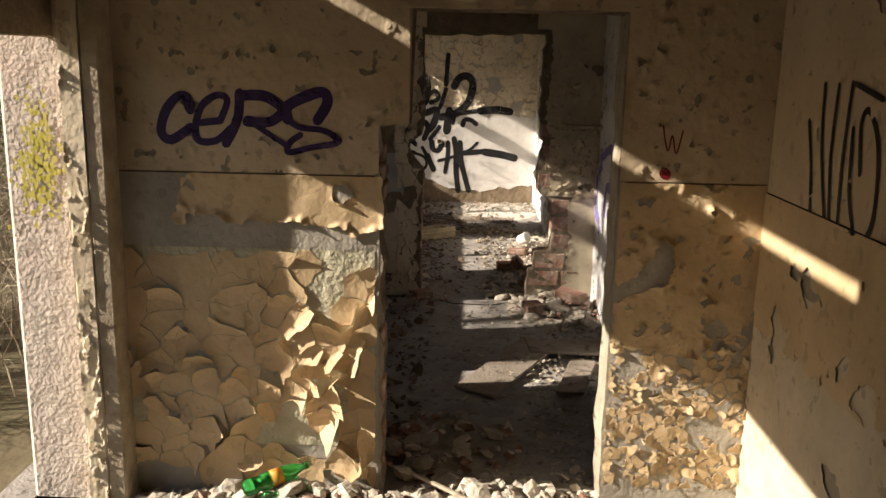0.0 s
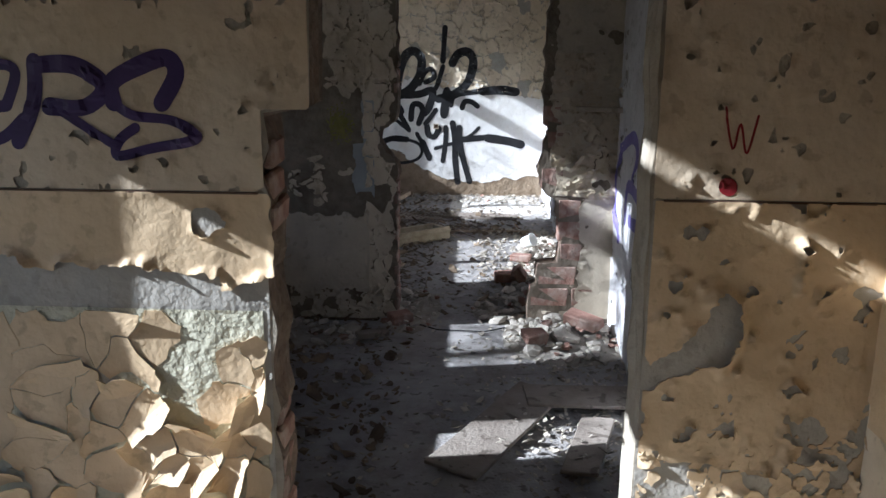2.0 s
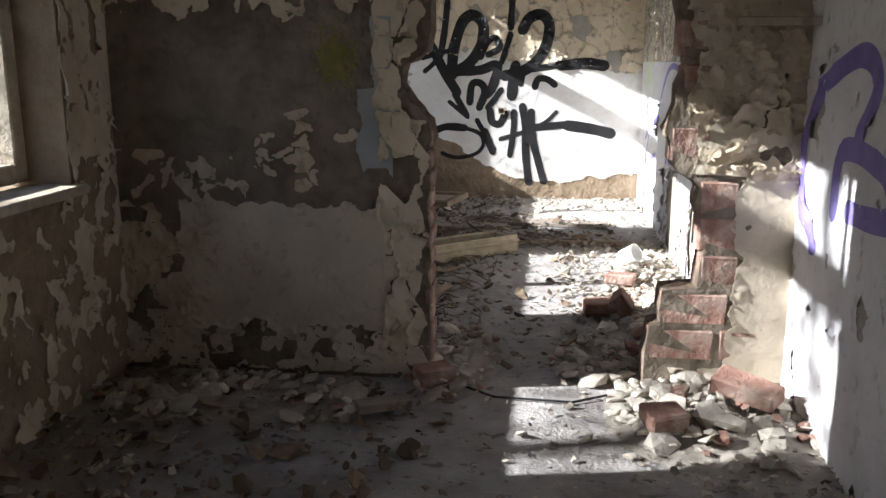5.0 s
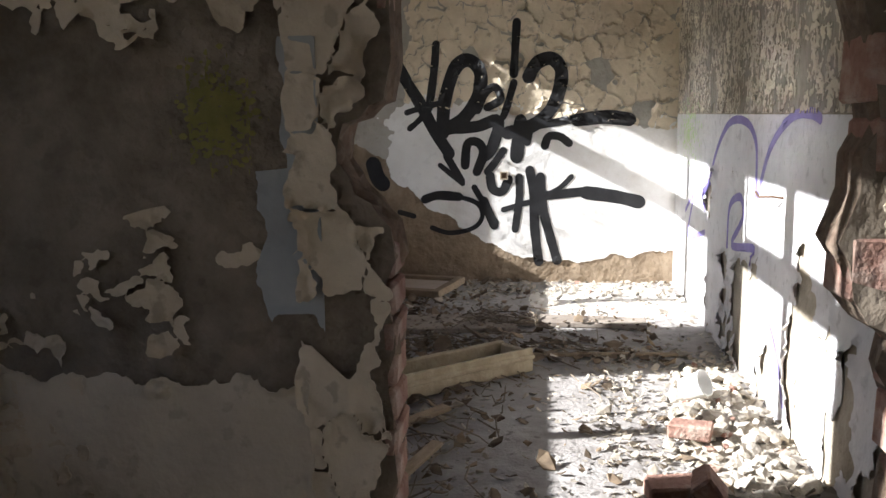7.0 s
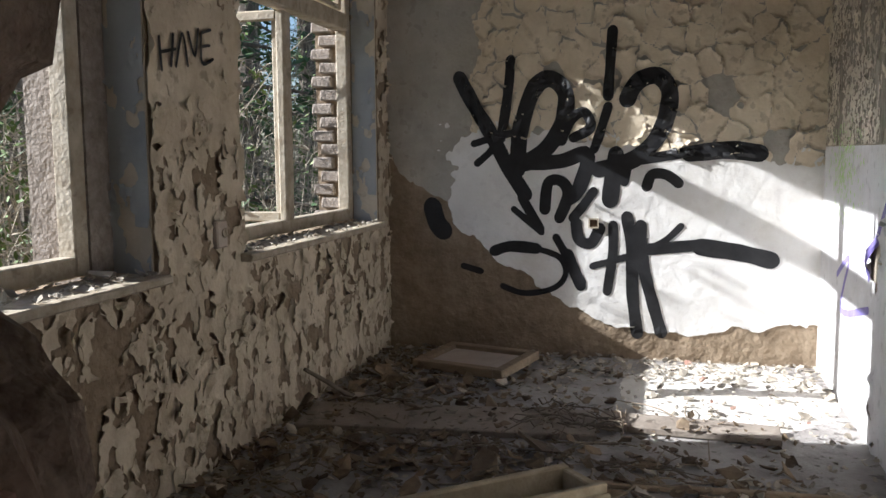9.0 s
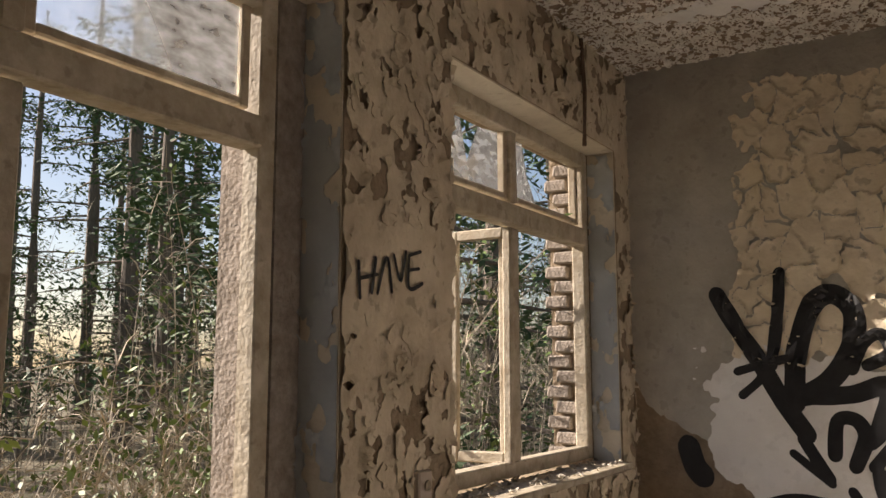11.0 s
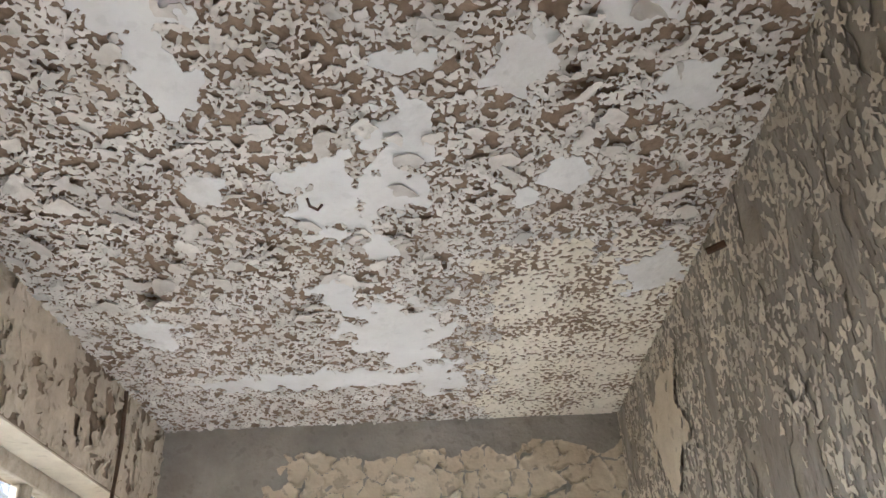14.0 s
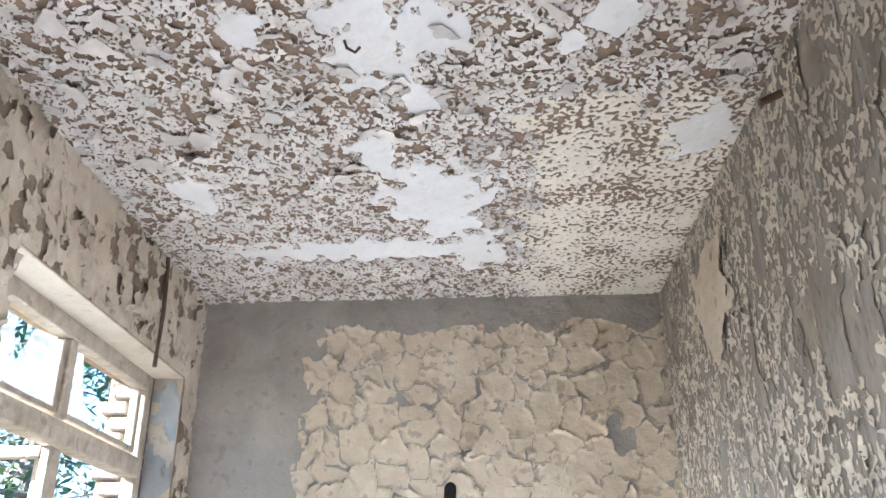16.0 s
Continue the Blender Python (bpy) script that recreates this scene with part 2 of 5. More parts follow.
def raw(name, verts, faces, material, parent=None, smooth=False):
    me = bpy.data.meshes.new(name)
    me.from_pydata(verts, [], faces)
    me.materials.append(material)
    if smooth:
        me.polygons.foreach_set("use_smooth", [True] * len(me.polygons))
    ob = new(name, me)
    if parent is not None:
        ob.parent = parent
    return ob


def empty(name, place=(0, 0, 0), rz=0.0):
    ob = new(name)
    ob.matrix_world = pose(*place, 0, 0, rz)
    return ob


def box(bm, x0, x1, y0, y1, z0, z1, bevel=0.0, wobble=0.0):
    r = bmesh.ops.create_cube(bm, size=1.0)
    vs = r["verts"]
    for v in vs:
        v.co = Vector(((x0 + x1) / 2 + v.co.x * (x1 - x0), (y0 + y1) / 2 + v.co.y * (y1 - y0), (z0 + z1) / 2 + v.co.z * (z1 - z0)))
        if wobble:
            v.co += Vector([random.uniform(-wobble, wobble) for _ in range(3)])
    if bevel:
        es = list({e for v in vs for e in v.link_edges})
        bmesh.ops.bevel(bm, geom=es, offset=bevel, segments=1, affect="EDGES")


def boxes(rows, bevel=0.0, wobble=0.0):
    bm = bmesh.new()
    for r in rows:
        box(bm, *r, bevel=bevel, wobble=wobble)
    return bm


def slab(outline, depth, place, crumble=0.0, core=9.0):
    """A plate cut to an outline of (u, v) and given depth; place(u, v, d) puts it in the room. Its cut sides may crumble."""
    bm = bmesh.new()
    n = len(outline)
    us, vs = [p[0] for p in outline], [p[1] for p in outline]
    rows = []
    steps = 5 if crumble else 1
    for r in range(steps + 1):
        row = []
        for u, v in outline:
            free = 0 < r < steps and min(us) < u < max(us) and 0 < v < max(vs)
            j = noise.noise_vector(Vector((u * 30, v * 30, r * 3.7))) * crumble if free else Vector((0, 0, 0))
            row.append(bm.verts.new(place(u + j.x, v + j.y, depth * r / steps)))
        rows.append(row)
    bm.faces.new(rows[0])
    bm.faces.new(rows[-1][::-1])
    for a, b in zip(rows, rows[1:]):
        for i in range(n):
            j = (i + 1) % n
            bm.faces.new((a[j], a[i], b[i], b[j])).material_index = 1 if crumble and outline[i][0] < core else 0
    bm.normal_update()
    bmesh.ops.triangulate(bm, faces=[f for f in bm.faces if len(f.verts) > 4])
    bmesh.ops.recalc_face_normals(bm, faces=bm.faces)
    return bm


def ragged(u0, v0, u1, v1, step, amount):
    """Points on a broken edge from one corner to another."""
    n = max(1, round(math.hypot(u1 - u0, v1 - v0) / step))
    pts = []
    for i in range(1, n):
        k = i / n
        pts.append((u0 + (u1 - u0) * k + random.uniform(-amount, amount), v0 + (v1 - v0) * k + random.uniform(-amount, amount) * 0.5))
    return pts


def tube(bm, pts, radii, sides=6):
    """A tapered, bent stem along pts."""
    rings = []
    for i, p in enumerate(pts):
        p = Vector(p)
        d = Vector(pts[min(i + 1, len(pts) - 1)]) - Vector(pts[max(i - 1, 0)])
        q = d.to_track_quat("Z", "Y")
        rings.append([bm.verts.new(p + q @ Vector((math.cos(a) * radii[i], math.sin(a) * radii[i], 0)))
                      for a in [2 * math.pi * k / sides for k in range(sides)]])
    for a, b in zip(rings, rings[1:]):
        for k in range(sides):
            bm.faces.new((a[k], a[(k + 1) % sides], b[(k + 1) % sides], b[k]))
    bm.faces.new(rings[0][::-1])
    bm.faces.new(rings[-1])


def chunk_mesh(name, size, material, squash=0.7):
    """A broken lump: a cube of few facets, knocked out of shape."""
    bm = bmesh.new()
    bmesh.ops.create_icosphere(bm, subdivisions=1, radius=size)
    for v in bm.verts:
        v.co *= random.uniform(0.6, 1.15)
        v.co.z *= squash
    me = bpy.data.meshes.new(name)
    bm.to_mesh(me)
    bm.free()
    me.materials.append(material)
    return me


# ---- peeling paint ----
def cells(w, h, cu, cv, thin, rng):
    """Cracked-paint cells over a w x h field: (seed, outline) pairs."""
    nu, nv = int(w / cu) + 2, int(h / cv) + 2
    grid = {}
    for i in range(-1, nu):
        for j in range(-1, nv):
            if rng.random() > thin:
                grid[i, j] = ((i + rng.random()) * cu, (j + rng.random()) * cv)
    for (i, j), (sx, sy) in grid.items():
        if not (0 <= sx <= w and 0 <= sy <= h):
            continue
        near = []
        for di in range(-3, 4):
            for dj in range(-3, 4):
                q = grid.get((i + di, j + dj))
                if q and (di or dj):
                    near.append(((q[0] - sx) ** 2 / cu ** 2 + (q[1] - sy) ** 2 / cv ** 2, q))
        near.sort()
        a0, a1, b0, b1 = max(0, sx - 2 * cu), min(w, sx + 2 * cu), max(0, sy - 2 * cv), min(h, sy + 2 * cv)
        poly = [(a0, b0), (a1, b0), (a1, b1), (a0, b1)]
        for d2, q in near[:16]:
            mx, my = (sx + q[0]) / 2, (sy + q[1]) / 2
            nx, ny = (q[0] - sx) / cu ** 2, (q[1] - sy) / cv ** 2
            res = []
            dist = [(p[0] - mx) * nx + (p[1] - my) * ny for p in poly]
            for k in range(len(poly)):
                p, r, dp, dr = poly[k], poly[(k + 1) % len(poly)], dist[k], dist[(k + 1) % len(poly)]
                if dp <= 0:
                    res.append(p)
                if (dp < 0 < dr) or (dr < 0 < dp):
                    f = dp / (dp - dr)
                    res.append((p[0] + (r[0] - p[0]) * f, p[1] + (r[1] - p[1]) * f))
            poly = res
            if len(poly) < 3:
                break
        if len(poly) >= 3:
            yield (sx, sy), poly


def flakes(name, origin, ud, vd, w, h, cu, cv, rule, material, parent, seed=1, thin=0.25, base=0.004, single=0, gap=0.0, calm=0.5):
    """Paint in cracked cells, lying flat or curling off its wall. rule(u, v) gives None for bare wall, or how far the cell lifts.
    The first `single` cells become pieces of their own."""
    rng = random.Random(seed)
    o, U, V = Vector(origin), Vector(ud), Vector(vd)
    N = U.cross(V)
    verts, faces, made = [], [], 0
    for (sx, sy), poly in cells(w, h, cu, cv, thin, rng):
        lift = rule(sx, sy)
        if lift is None:
            continue
        ring = []
        for k in range(len(poly)):
            p, q = poly[k], poly[(k + 1) % len(poly)]
            m = 1 + min(3 if cu > 0.045 else 1, int(math.hypot(q[0] - p[0], q[1] - p[1]) / (0.28 * min(cu, cv))))
            for i in range(m):
                mx, my = p[0] + (q[0] - p[0]) * i / m, p[1] + (q[1] - p[1]) * i / m
                ja = noise.noise_vector(Vector((mx / cu * 0.9, my / cv * 0.9, seed)))
                jb = noise.noise_vector(Vector((mx / cu * 4, my / cv * 4, seed + 5)))
                ring.append((min(w, max(0, mx + (ja.x * 0.6 + jb.x * 0.2) * cu)), min(h, max(0, my + (ja.y * 0.6 + jb.y * 0.2) * cv))))
        sx, sy = sum(p[0] for p in ring) / len(ring), sum(p[1] for p in ring) / len(ring)
        n = len(ring)
        rad = max(math.hypot(p[0] - sx, p[1] - sy) for p in ring)
        ang = rng.uniform(0, 2 * math.pi)
        cx, cy = math.cos(ang), math.sin(ang)
        amount = lift * rng.uniform(0.2, 1.6)
        if rng.random() < calm + 0.35 * noise.noise(Vector((sx / cu * 0.35, sy / cv * 0.35, seed + 0.5))):
            amount *= 0.1
        curled = amount >= 0.004
        if not curled:
            amount *= 0.3
        ht0 = base + (rng.uniform(0, 0.0015) if curled else 0.0)
        shrink = rng.uniform(0.94, 1.0) - gap * rng.random() if curled else 1.0
        vs = []
        def put(x, y, extra=0.0):
            k = ((x - sx) * cx + (y - sy) * cy) / rad
            rr = math.hypot(x - sx, y - sy) / rad
            up = ht0 + amount * (1.5 * max(0.0, k + 0.1) ** 1.6 + 0.3 * rr ** 4) + extra
            pull = -0.35 * amount * max(0.0, k) ** 2
            vs.append(tuple(o + U * (x + cx * pull) + V * (y + cy * pull) + N * up))
        put(sx, sy)
        for f in (0.5, 0.8, shrink):
            for x, y in ring:
                put(sx + (x - sx) * f, sy + (y - sy) * f)
        fs = [(0, 1 + k, 1 + (k + 1) % n) for k in range(n)]
        fs += [(1 + r + k, 1 + r + n + k, 1 + r + n + (k + 1) % n, 1 + r + (k + 1) % n) for r in (0, n) for k in range(n)]
        if not curled:
            for x, y in ring:
                vs.append(tuple(o + U * x + V * y + N * -0.001))
        else:
            for k in range(n):
                vs.append(tuple(Vector(vs[1 + 2 * n + k]) - N * 0.0022))
        fs += [(1 + 2 * n + k, 1 + 3 * n + k, 1 + 3 * n + (k + 1) % n, 1 + 2 * n + (k + 1) % n) for k in range(n)]
        if made < single and curled:
            raw("paint_flake", vs, fs, material, parent)
            made += 1
        else:
            b = len(verts)
            verts += vs
            faces += [tuple(i + b for i in f) for f in fs]
    ob = raw(name, verts, faces, material, parent)
    ob["kind"] = "stuff"
    return ob


def grad_noise(x, y, seed):
    """Smooth gradient noise over arrays, about -1 to 1."""
    xi, yi = np.floor(x).astype(np.int64), np.floor(y).astype(np.int64)
    fx, fy = x - xi, y - yi

    def corner(i, j):
        k = scatter(xi + i, yi + j, seed) * 2 * math.pi
        return np.cos(k) * (fx - i) + np.sin(k) * (fy - j)

    sx, sy = fx * fx * fx * (fx * (fx * 6 - 15) + 10), fy * fy * fy * (fy * (fy * 6 - 15) + 10)
    a = corner(0, 0) * (1 - sx) + corner(1, 0) * sx
    b = corner(0, 1) * (1 - sx) + corner(1, 1) * sx
    return (a * (1 - sy) + b * sy) * 1.5


def scatter(i, j, seed):
    """A random number from 0 to 1 for each pair of whole numbers."""
    h = (i * 374761393 + j * 668265263 + int(seed) * 1442695041) & 0xFFFFFFFF
    h = ((h ^ (h >> 13)) * 1274126177) & 0xFFFFFFFF
    h = ((h ^ (h >> 16)) * 2246822519) & 0xFFFFFFFF
    return ((h ^ (h >> 15)) & 0xFFFFFF) / 16777216.0


def rough(u, v, su, sv=None, seed=0, octaves=4):
    sv = sv or su
    out, amp = 0.0, 0.62
    for k in range(octaves):
        out = out + amp * grad_noise(u * su * 2 ** k + 17.3 * k, v * sv * 2 ** k + 5.1 * k, seed + k)
        amp *= 0.55
    return out


def skin(name, origin, ud, vd, w, h, g, field, material, parent, seed=1, base=0.003, cell=None, gap=0.1, miss=0.0,
         tilt=0.0, curl=0.0, reach=0.25, warp=0.45, lump=0.0012):
    """A coat of paint with torn outlines. field(u, v) is above zero where paint is left; its rims curl off the wall.
    With cell, the coat is cracked into warped plates that tilt and fall out singly. Gives a lookup of its height."""
    nu, nv = int(w / g), int(h / g)
    u, v = np.meshgrid(np.linspace(0, w, nu + 1), np.linspace(0, h, nv + 1), indexing="ij")
    f = field(u, v) + np.zeros_like(u)
    H = base + lump * (1 + rough(u, v, 9, seed=seed + 70))
    if cell:
        cu, cv = cell
        a = u / cu + warp * rough(u, v, 0.9 / cu, 0.9 / cv, seed + 11, 3)
        b = v / cv + warp * rough(u, v, 0.9 / cu, 0.9 / cv, seed + 23, 3)
        ia, ib = np.floor(a).astype(np.int64), np.floor(b).astype(np.int64)
        d1, d2 = np.full_like(u, 9.0), np.full_like(u, 9.0)
        ka, kb = np.zeros_like(ia), np.zeros_like(ib)
        ox, oy = np.zeros_like(u), np.zeros_like(u)
        for i in (-1, 0, 1):
            for j in (-1, 0, 1):
                qa, qb = ia + i, ib + j
                px, py = a - (qa + scatter(qa, qb, seed)), b - (qb + scatter(qa, qb, seed + 1))
                d = np.hypot(px, py)
                near = d < d1
                d2 = np.where(near, d1, np.minimum(d2, d))
                d1 = np.where(near, d, d1)
                ka, kb = np.where(near, qa, ka), np.where(near, qb, kb)
                ox, oy = np.where(near, px, ox), np.where(near, py, oy)
        c = d2 - d1 - gap * (0.3 + 1.4 * scatter(ka, kb, seed + 2))
        c = np.where(scatter(ka, kb, seed + 3) < miss, -0.5, c)
        f = np.minimum(f, c)
        turn = scatter(ka, kb, seed + 4) * 2 * math.pi
        H = H + tilt * scatter(ka, kb, seed + 5) ** 1.5 * np.maximum(0, ox * np.cos(turn) + oy * np.sin(turn) + 0.25) ** 1.4
    H = H + curl * np.clip(1 - f / reach, 0, 1) ** 2 * np.clip(0.35 + 1.8 * rough(u, v, 7, seed=seed + 40), 0, 1.7)
    ins = f > 0
    n0 = u.size
    idx = np.arange(n0).reshape(u.shape)

    def crossing(p, q, start):
        hit = ins[p] ^ ins[q]
        k = np.clip(f[p][hit] / (f[p][hit] - f[q][hit]), 0.08, 0.92)
        num = np.full(hit.shape, -1)
        num[hit] = start + np.arange(hit.sum())
        return num, np.stack([u[p][hit] * (1 - k) + u[q][hit] * k, v[p][hit] * (1 - k) + v[q][hit] * k,
                              np.where(ins[p][hit], H[p][hit], H[q][hit])], 1)

    s0, s1, al = slice(None, -1), slice(1, None), slice(None)
    eu, pu = crossing((s0, al), (s1, al), n0)
    ev, pv = crossing((al, s0), (al, s1), n0 + len(pu))
    P = np.concatenate([np.stack([u.ravel(), v.ravel(), H.ravel()], 1), pu, pv])
    ring = [idx[:-1, :-1], eu[:, :-1], idx[1:, :-1], ev[1:, :], idx[1:, 1:], eu[:, 1:], idx[:-1, 1:], ev[:-1, :]]
    code = ins[:-1, :-1] * 1 + ins[1:, :-1] * 2 + ins[1:, 1:] * 4 + ins[:-1, 1:] * 8
    faces, rims = [], []
    for k in range(1, 16):
        sel = code == k
        if not sel.any():
            continue
        has = [bool(k >> i & 1) for i in range(4)]
        walk_round = []
        for i in range(4):
            if has[i]:
                walk_round.append(2 * i)
            if has[i] != has[(i + 1) % 4]:
                walk_round.append(2 * i + 1)
        faces += np.stack([ring[i][sel] for i in walk_round], 1).tolist()
        for i, j in zip(walk_round, walk_round[1:] + walk_round[:1]):
            if i % 2 and j % 2 and not has[((i + 1) // 2) % 4]:
                rims.append(np.stack([ring[i][sel], ring[j][sel]], 1))
    if rims:
        rims = np.concatenate(rims)
        top = P[rims.ravel()]
        low = top.copy()
        low[:, 2] -= np.minimum(low[:, 2] + 0.001, 0.0025)
        b, m = len(P), len(top)
        P = np.concatenate([P, top, low])
        k = np.arange(0, m, 2) + b
        faces += np.stack([k + 1, k, k + m, k + m + 1], 1).tolist()
    used = np.unique(np.concatenate([np.array(x) for x in faces]))
    back = np.full(len(P), -1)
    back[used] = np.arange(len(used))
    back = back.tolist()
    O, U, V = np.array(origin), np.array(ud, float), np.array(vd, float)
    Q = O + P[used][:, :1] * U + P[used][:, 1:2] * V + P[used][:, 2:] * np.cross(U, V)
    ob = raw(name, Q.tolist(), [[back[i] for i in x] for x in faces], material, parent, smooth=True)
    ob["kind"] = "stuff"
    top = np.where(ins, H, 0.0)

    def height(a, b):
        i, j = min(max(int(round(a / g)), 0), nu), min(max(int(round(b / g)), 0), nv)
        return float(top[max(i - 1, 0):i + 2, max(j - 1, 0):j + 2].max())
    return height


def fbm(u, v, s=1.0, seed=0.0):
    return noise.fractal(Vector((u * s, v * s, seed)), 0.8, 2.0, 4)


def smooth_line(pts, per=7):
    out = []
    for i in range(len(pts) - 1):
        p0, p1, p2, p3 = pts[max(i - 1, 0)], pts[i], pts[i + 1], pts[min(i + 2, len(pts) - 1)]
        for k in range(per):
            t = k / per
            out.append(tuple(0.5 * (2 * b + (c - a) * t + (2 * a - 5 * b + 4 * c - d) * t * t + (3 * b - a - 3 * c + d) * t ** 3)
                             for a, b, c, d in zip(p0, p1, p2, p3)))
    return out + [pts[-1]]


def spray(name, strokes, place, material, label, off=0.0):
    """Sprayed strokes as thin skins of paint with round ends. place(u, v, d) lays them on the wall."""
    root = empty(name)
    for s, (width, pts) in enumerate(strokes):
        line = smooth_line(pts)
        n = len(line)
        verts, faces = [], []
        d = off + 0.00005 * s
        left, right = [], []
        for i, (u, v) in enumerate(line):
            a, b = line[max(i - 1, 0)], line[min(i + 1, n - 1)]
            tx, ty = b[0] - a[0], b[1] - a[1]
            ln = math.hypot(tx, ty) or 1
            wd = width * (1 + 0.12 * noise.noise(Vector((u * 9, v * 9, s))))
            left.append((u - ty / ln * wd, v + tx / ln * wd))
            right.append((u + ty / ln * wd, v - tx / ln * wd))
        first, last = [], []
        for at, near, sign in ((0, 1, -1), (n - 1, n - 2, 1)):
            tx, ty = line[at][0] - line[near][0], line[at][1] - line[near][1]
            ln = math.hypot(tx, ty) or 1
            rounds = []
            for out, wide in ((0.45, 0.86), (0.8, 0.55), (0.98, 0.15)):
                tip = (line[at][0] + tx / ln * width * out, line[at][1] + ty / ln * width * out)
                rounds.append([tuple(t + (e - l) * wide for t, e, l in zip(tip, side[at], line[at])) for side in (left, right)])
            if sign < 0:
                first = rounds[::-1]
            else:
                last = rounds
        left = [p[0] for p in first] + left + [p[0] for p in last]
        right = [p[1] for p in first] + right + [p[1] for p in last]
        cols = 5 if width > 0.015 else 2
        for a, b in zip(left, right):
            for k in range(cols + 1):
                verts.append(place(a[0] + (b[0] - a[0]) * k / cols, a[1] + (b[1] - a[1]) * k / cols, d))
        for i in range(len(left) - 1):
            for k in range(cols):
                b = i * (cols + 1) + k
                faces.append((b, b + 1, b + cols + 2, b + cols + 1))
        raw("stroke", verts, faces, material, root)
    return tagged(root, label, "graffiti")

# ---- the building ----
XL, XR, XP, X2 = -0.81, 1.76, 2.02, 1.86      # inner faces: windows' wall, right walls of far room, porch, middle room
XO = -1.20                                    # outer face of the windows' wall
YA, YA2, YB, YB2, YF = 4.08, 4.26, 7.34, 7.49, 12.11
ZC = 3.0


def front(y):
    return lambda u, v, d: (u, y + d, v)


def setting(name, bm, material, label, category="wall"):
    return tagged(part(name, bm, material), label, category, kind="structure")


ground = setting("ground", boxes([(-600, 600, -600, 600, -0.4, -0.05)]), M_GROUND, "brown leafy ground outside the ruined building", "ground")
bm = boxes([(XO, 2.4, YA - 0.04, YF + 0.3, -0.2, 0.0)])
floor = setting("floor", bm, M_FLOOR, "dusty grey concrete floor strewn with debris", "floor")
porch_floor = setting("floor_porch", boxes([(XO, 2.4, -1.4, 2.25, -0.2, 0.34), (XO, 2.4, 2.25, 2.6, -0.2, 0.17), (XO, 2.4, 2.6, YA - 0.04, -0.2, 0.0)]),
                      M_FLOOR, "worn concrete porch floor with two steps down", "floor")
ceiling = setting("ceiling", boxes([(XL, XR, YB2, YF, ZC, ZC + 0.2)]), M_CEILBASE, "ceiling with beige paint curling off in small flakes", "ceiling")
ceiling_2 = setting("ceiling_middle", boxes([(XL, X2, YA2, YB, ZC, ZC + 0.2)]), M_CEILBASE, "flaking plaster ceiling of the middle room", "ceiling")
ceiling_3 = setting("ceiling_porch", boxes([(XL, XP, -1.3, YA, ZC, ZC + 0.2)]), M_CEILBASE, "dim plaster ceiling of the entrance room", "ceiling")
roof = setting("roof", boxes([(XO - 0.1, 2.5, -1.6, YF + 0.4, ZC + 0.204, ZC + 0.4)]), M_MORTAR, "plain flat roof slab over the building", "roof")

# cross wall with the first doorway
out = [(XL, 0), (0.47, 0)] + ragged(0.47, 0, 0.46, 1.62, 0.07, 0.016) + [(0.46, 1.63), (0.575, 1.65), (0.585, 2.09), (1.42, 2.09)]
out += ragged(1.42, 2.09, 1.42, 0.0, 0.12, 0.007) + [(1.43, 0), (XP, 0), (XP, ZC), (XL, ZC)]
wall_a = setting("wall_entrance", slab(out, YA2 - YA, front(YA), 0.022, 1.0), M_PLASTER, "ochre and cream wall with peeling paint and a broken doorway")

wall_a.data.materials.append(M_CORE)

# cross wall with the second, broken opening
out = [(XL, 0), (0.465, 0)] + ragged(0.465, 0, 0.48, 1.03, 0.05, 0.012) + [(0.48, 1.05), (0.455, 1.075), (0.44, 1.10), (0.405, 1.12), (0.395, 1.155), (0.37, 1.19), (0.375, 1.23), (0.385, 1.265), (0.42, 1.275), (0.44, 1.30), (0.47, 1.31)]
out += ragged(0.485, 1.34, 0.48, 2.05, 0.06, 0.01) + [(0.48, 2.08)] + ragged(0.48, 2.08, 1.41, 2.1, 0.1, 0.02) + [(1.41, 2.1)] + ragged(1.41, 2.1, 1.38, 1.5, 0.06, 0.02)
out += [(1.38, 1.5), (1.40, 1.43), (1.41, 1.37), (1.42, 1.31), (1.43, 1.25), (1.40, 1.19), (1.40, 1.12), (1.38, 1.06), (1.365, 1.02), (1.39, 0.98), (1.40, 0.91), (1.43, 0.86), (1.475, 0.84), (1.50, 0.81), (1.49, 0.75), (1.51, 0.69), (1.54, 0.65), (1.55, 0.62)]
out += [(1.53, 0.56), (1.52, 0.50), (1.515, 0.42), (1.45, 0.415), (1.385, 0.405), (1.38, 0.33), (1.385, 0.27), (1.345, 0.26), (1.33, 0.14), (1.33, 0.0)]
out += [(X2, 0), (X2, ZC), (XL, ZC)]
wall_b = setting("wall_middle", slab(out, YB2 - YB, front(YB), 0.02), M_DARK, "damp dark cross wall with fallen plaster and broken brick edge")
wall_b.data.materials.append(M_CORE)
wall_f = setting("wall_far", boxes([(XL - 0.3, XR + 0.3, YF, YF + 0.3, 0, ZC)]), M_BROWN, "far wall, brown render below peeling cream paint, sprayed tag")
wall_r = setting("wall_right", boxes([(XR, XR + 0.3, YB2, YF, 0, ZC)]), M_PLASTER, "grey streaked side wall, paint peeling in strips")
wall_r2 = setting("wall_right_middle", boxes([(X2, X2 + 0.3, YA2, YB, 0, ZC), (XR + 0.302, X2 + 0.3, YB, YB2 + 0.1, 0, ZC)]), M_GREY, "pale sprayed side wall of the middle room")
wall_r3 = setting("wall_right_porch", boxes([(XP, XP + 0.3, -1.3, YA2, 0, ZC)]), M_PLASTER, "cream and ochre side wall of the entrance room")
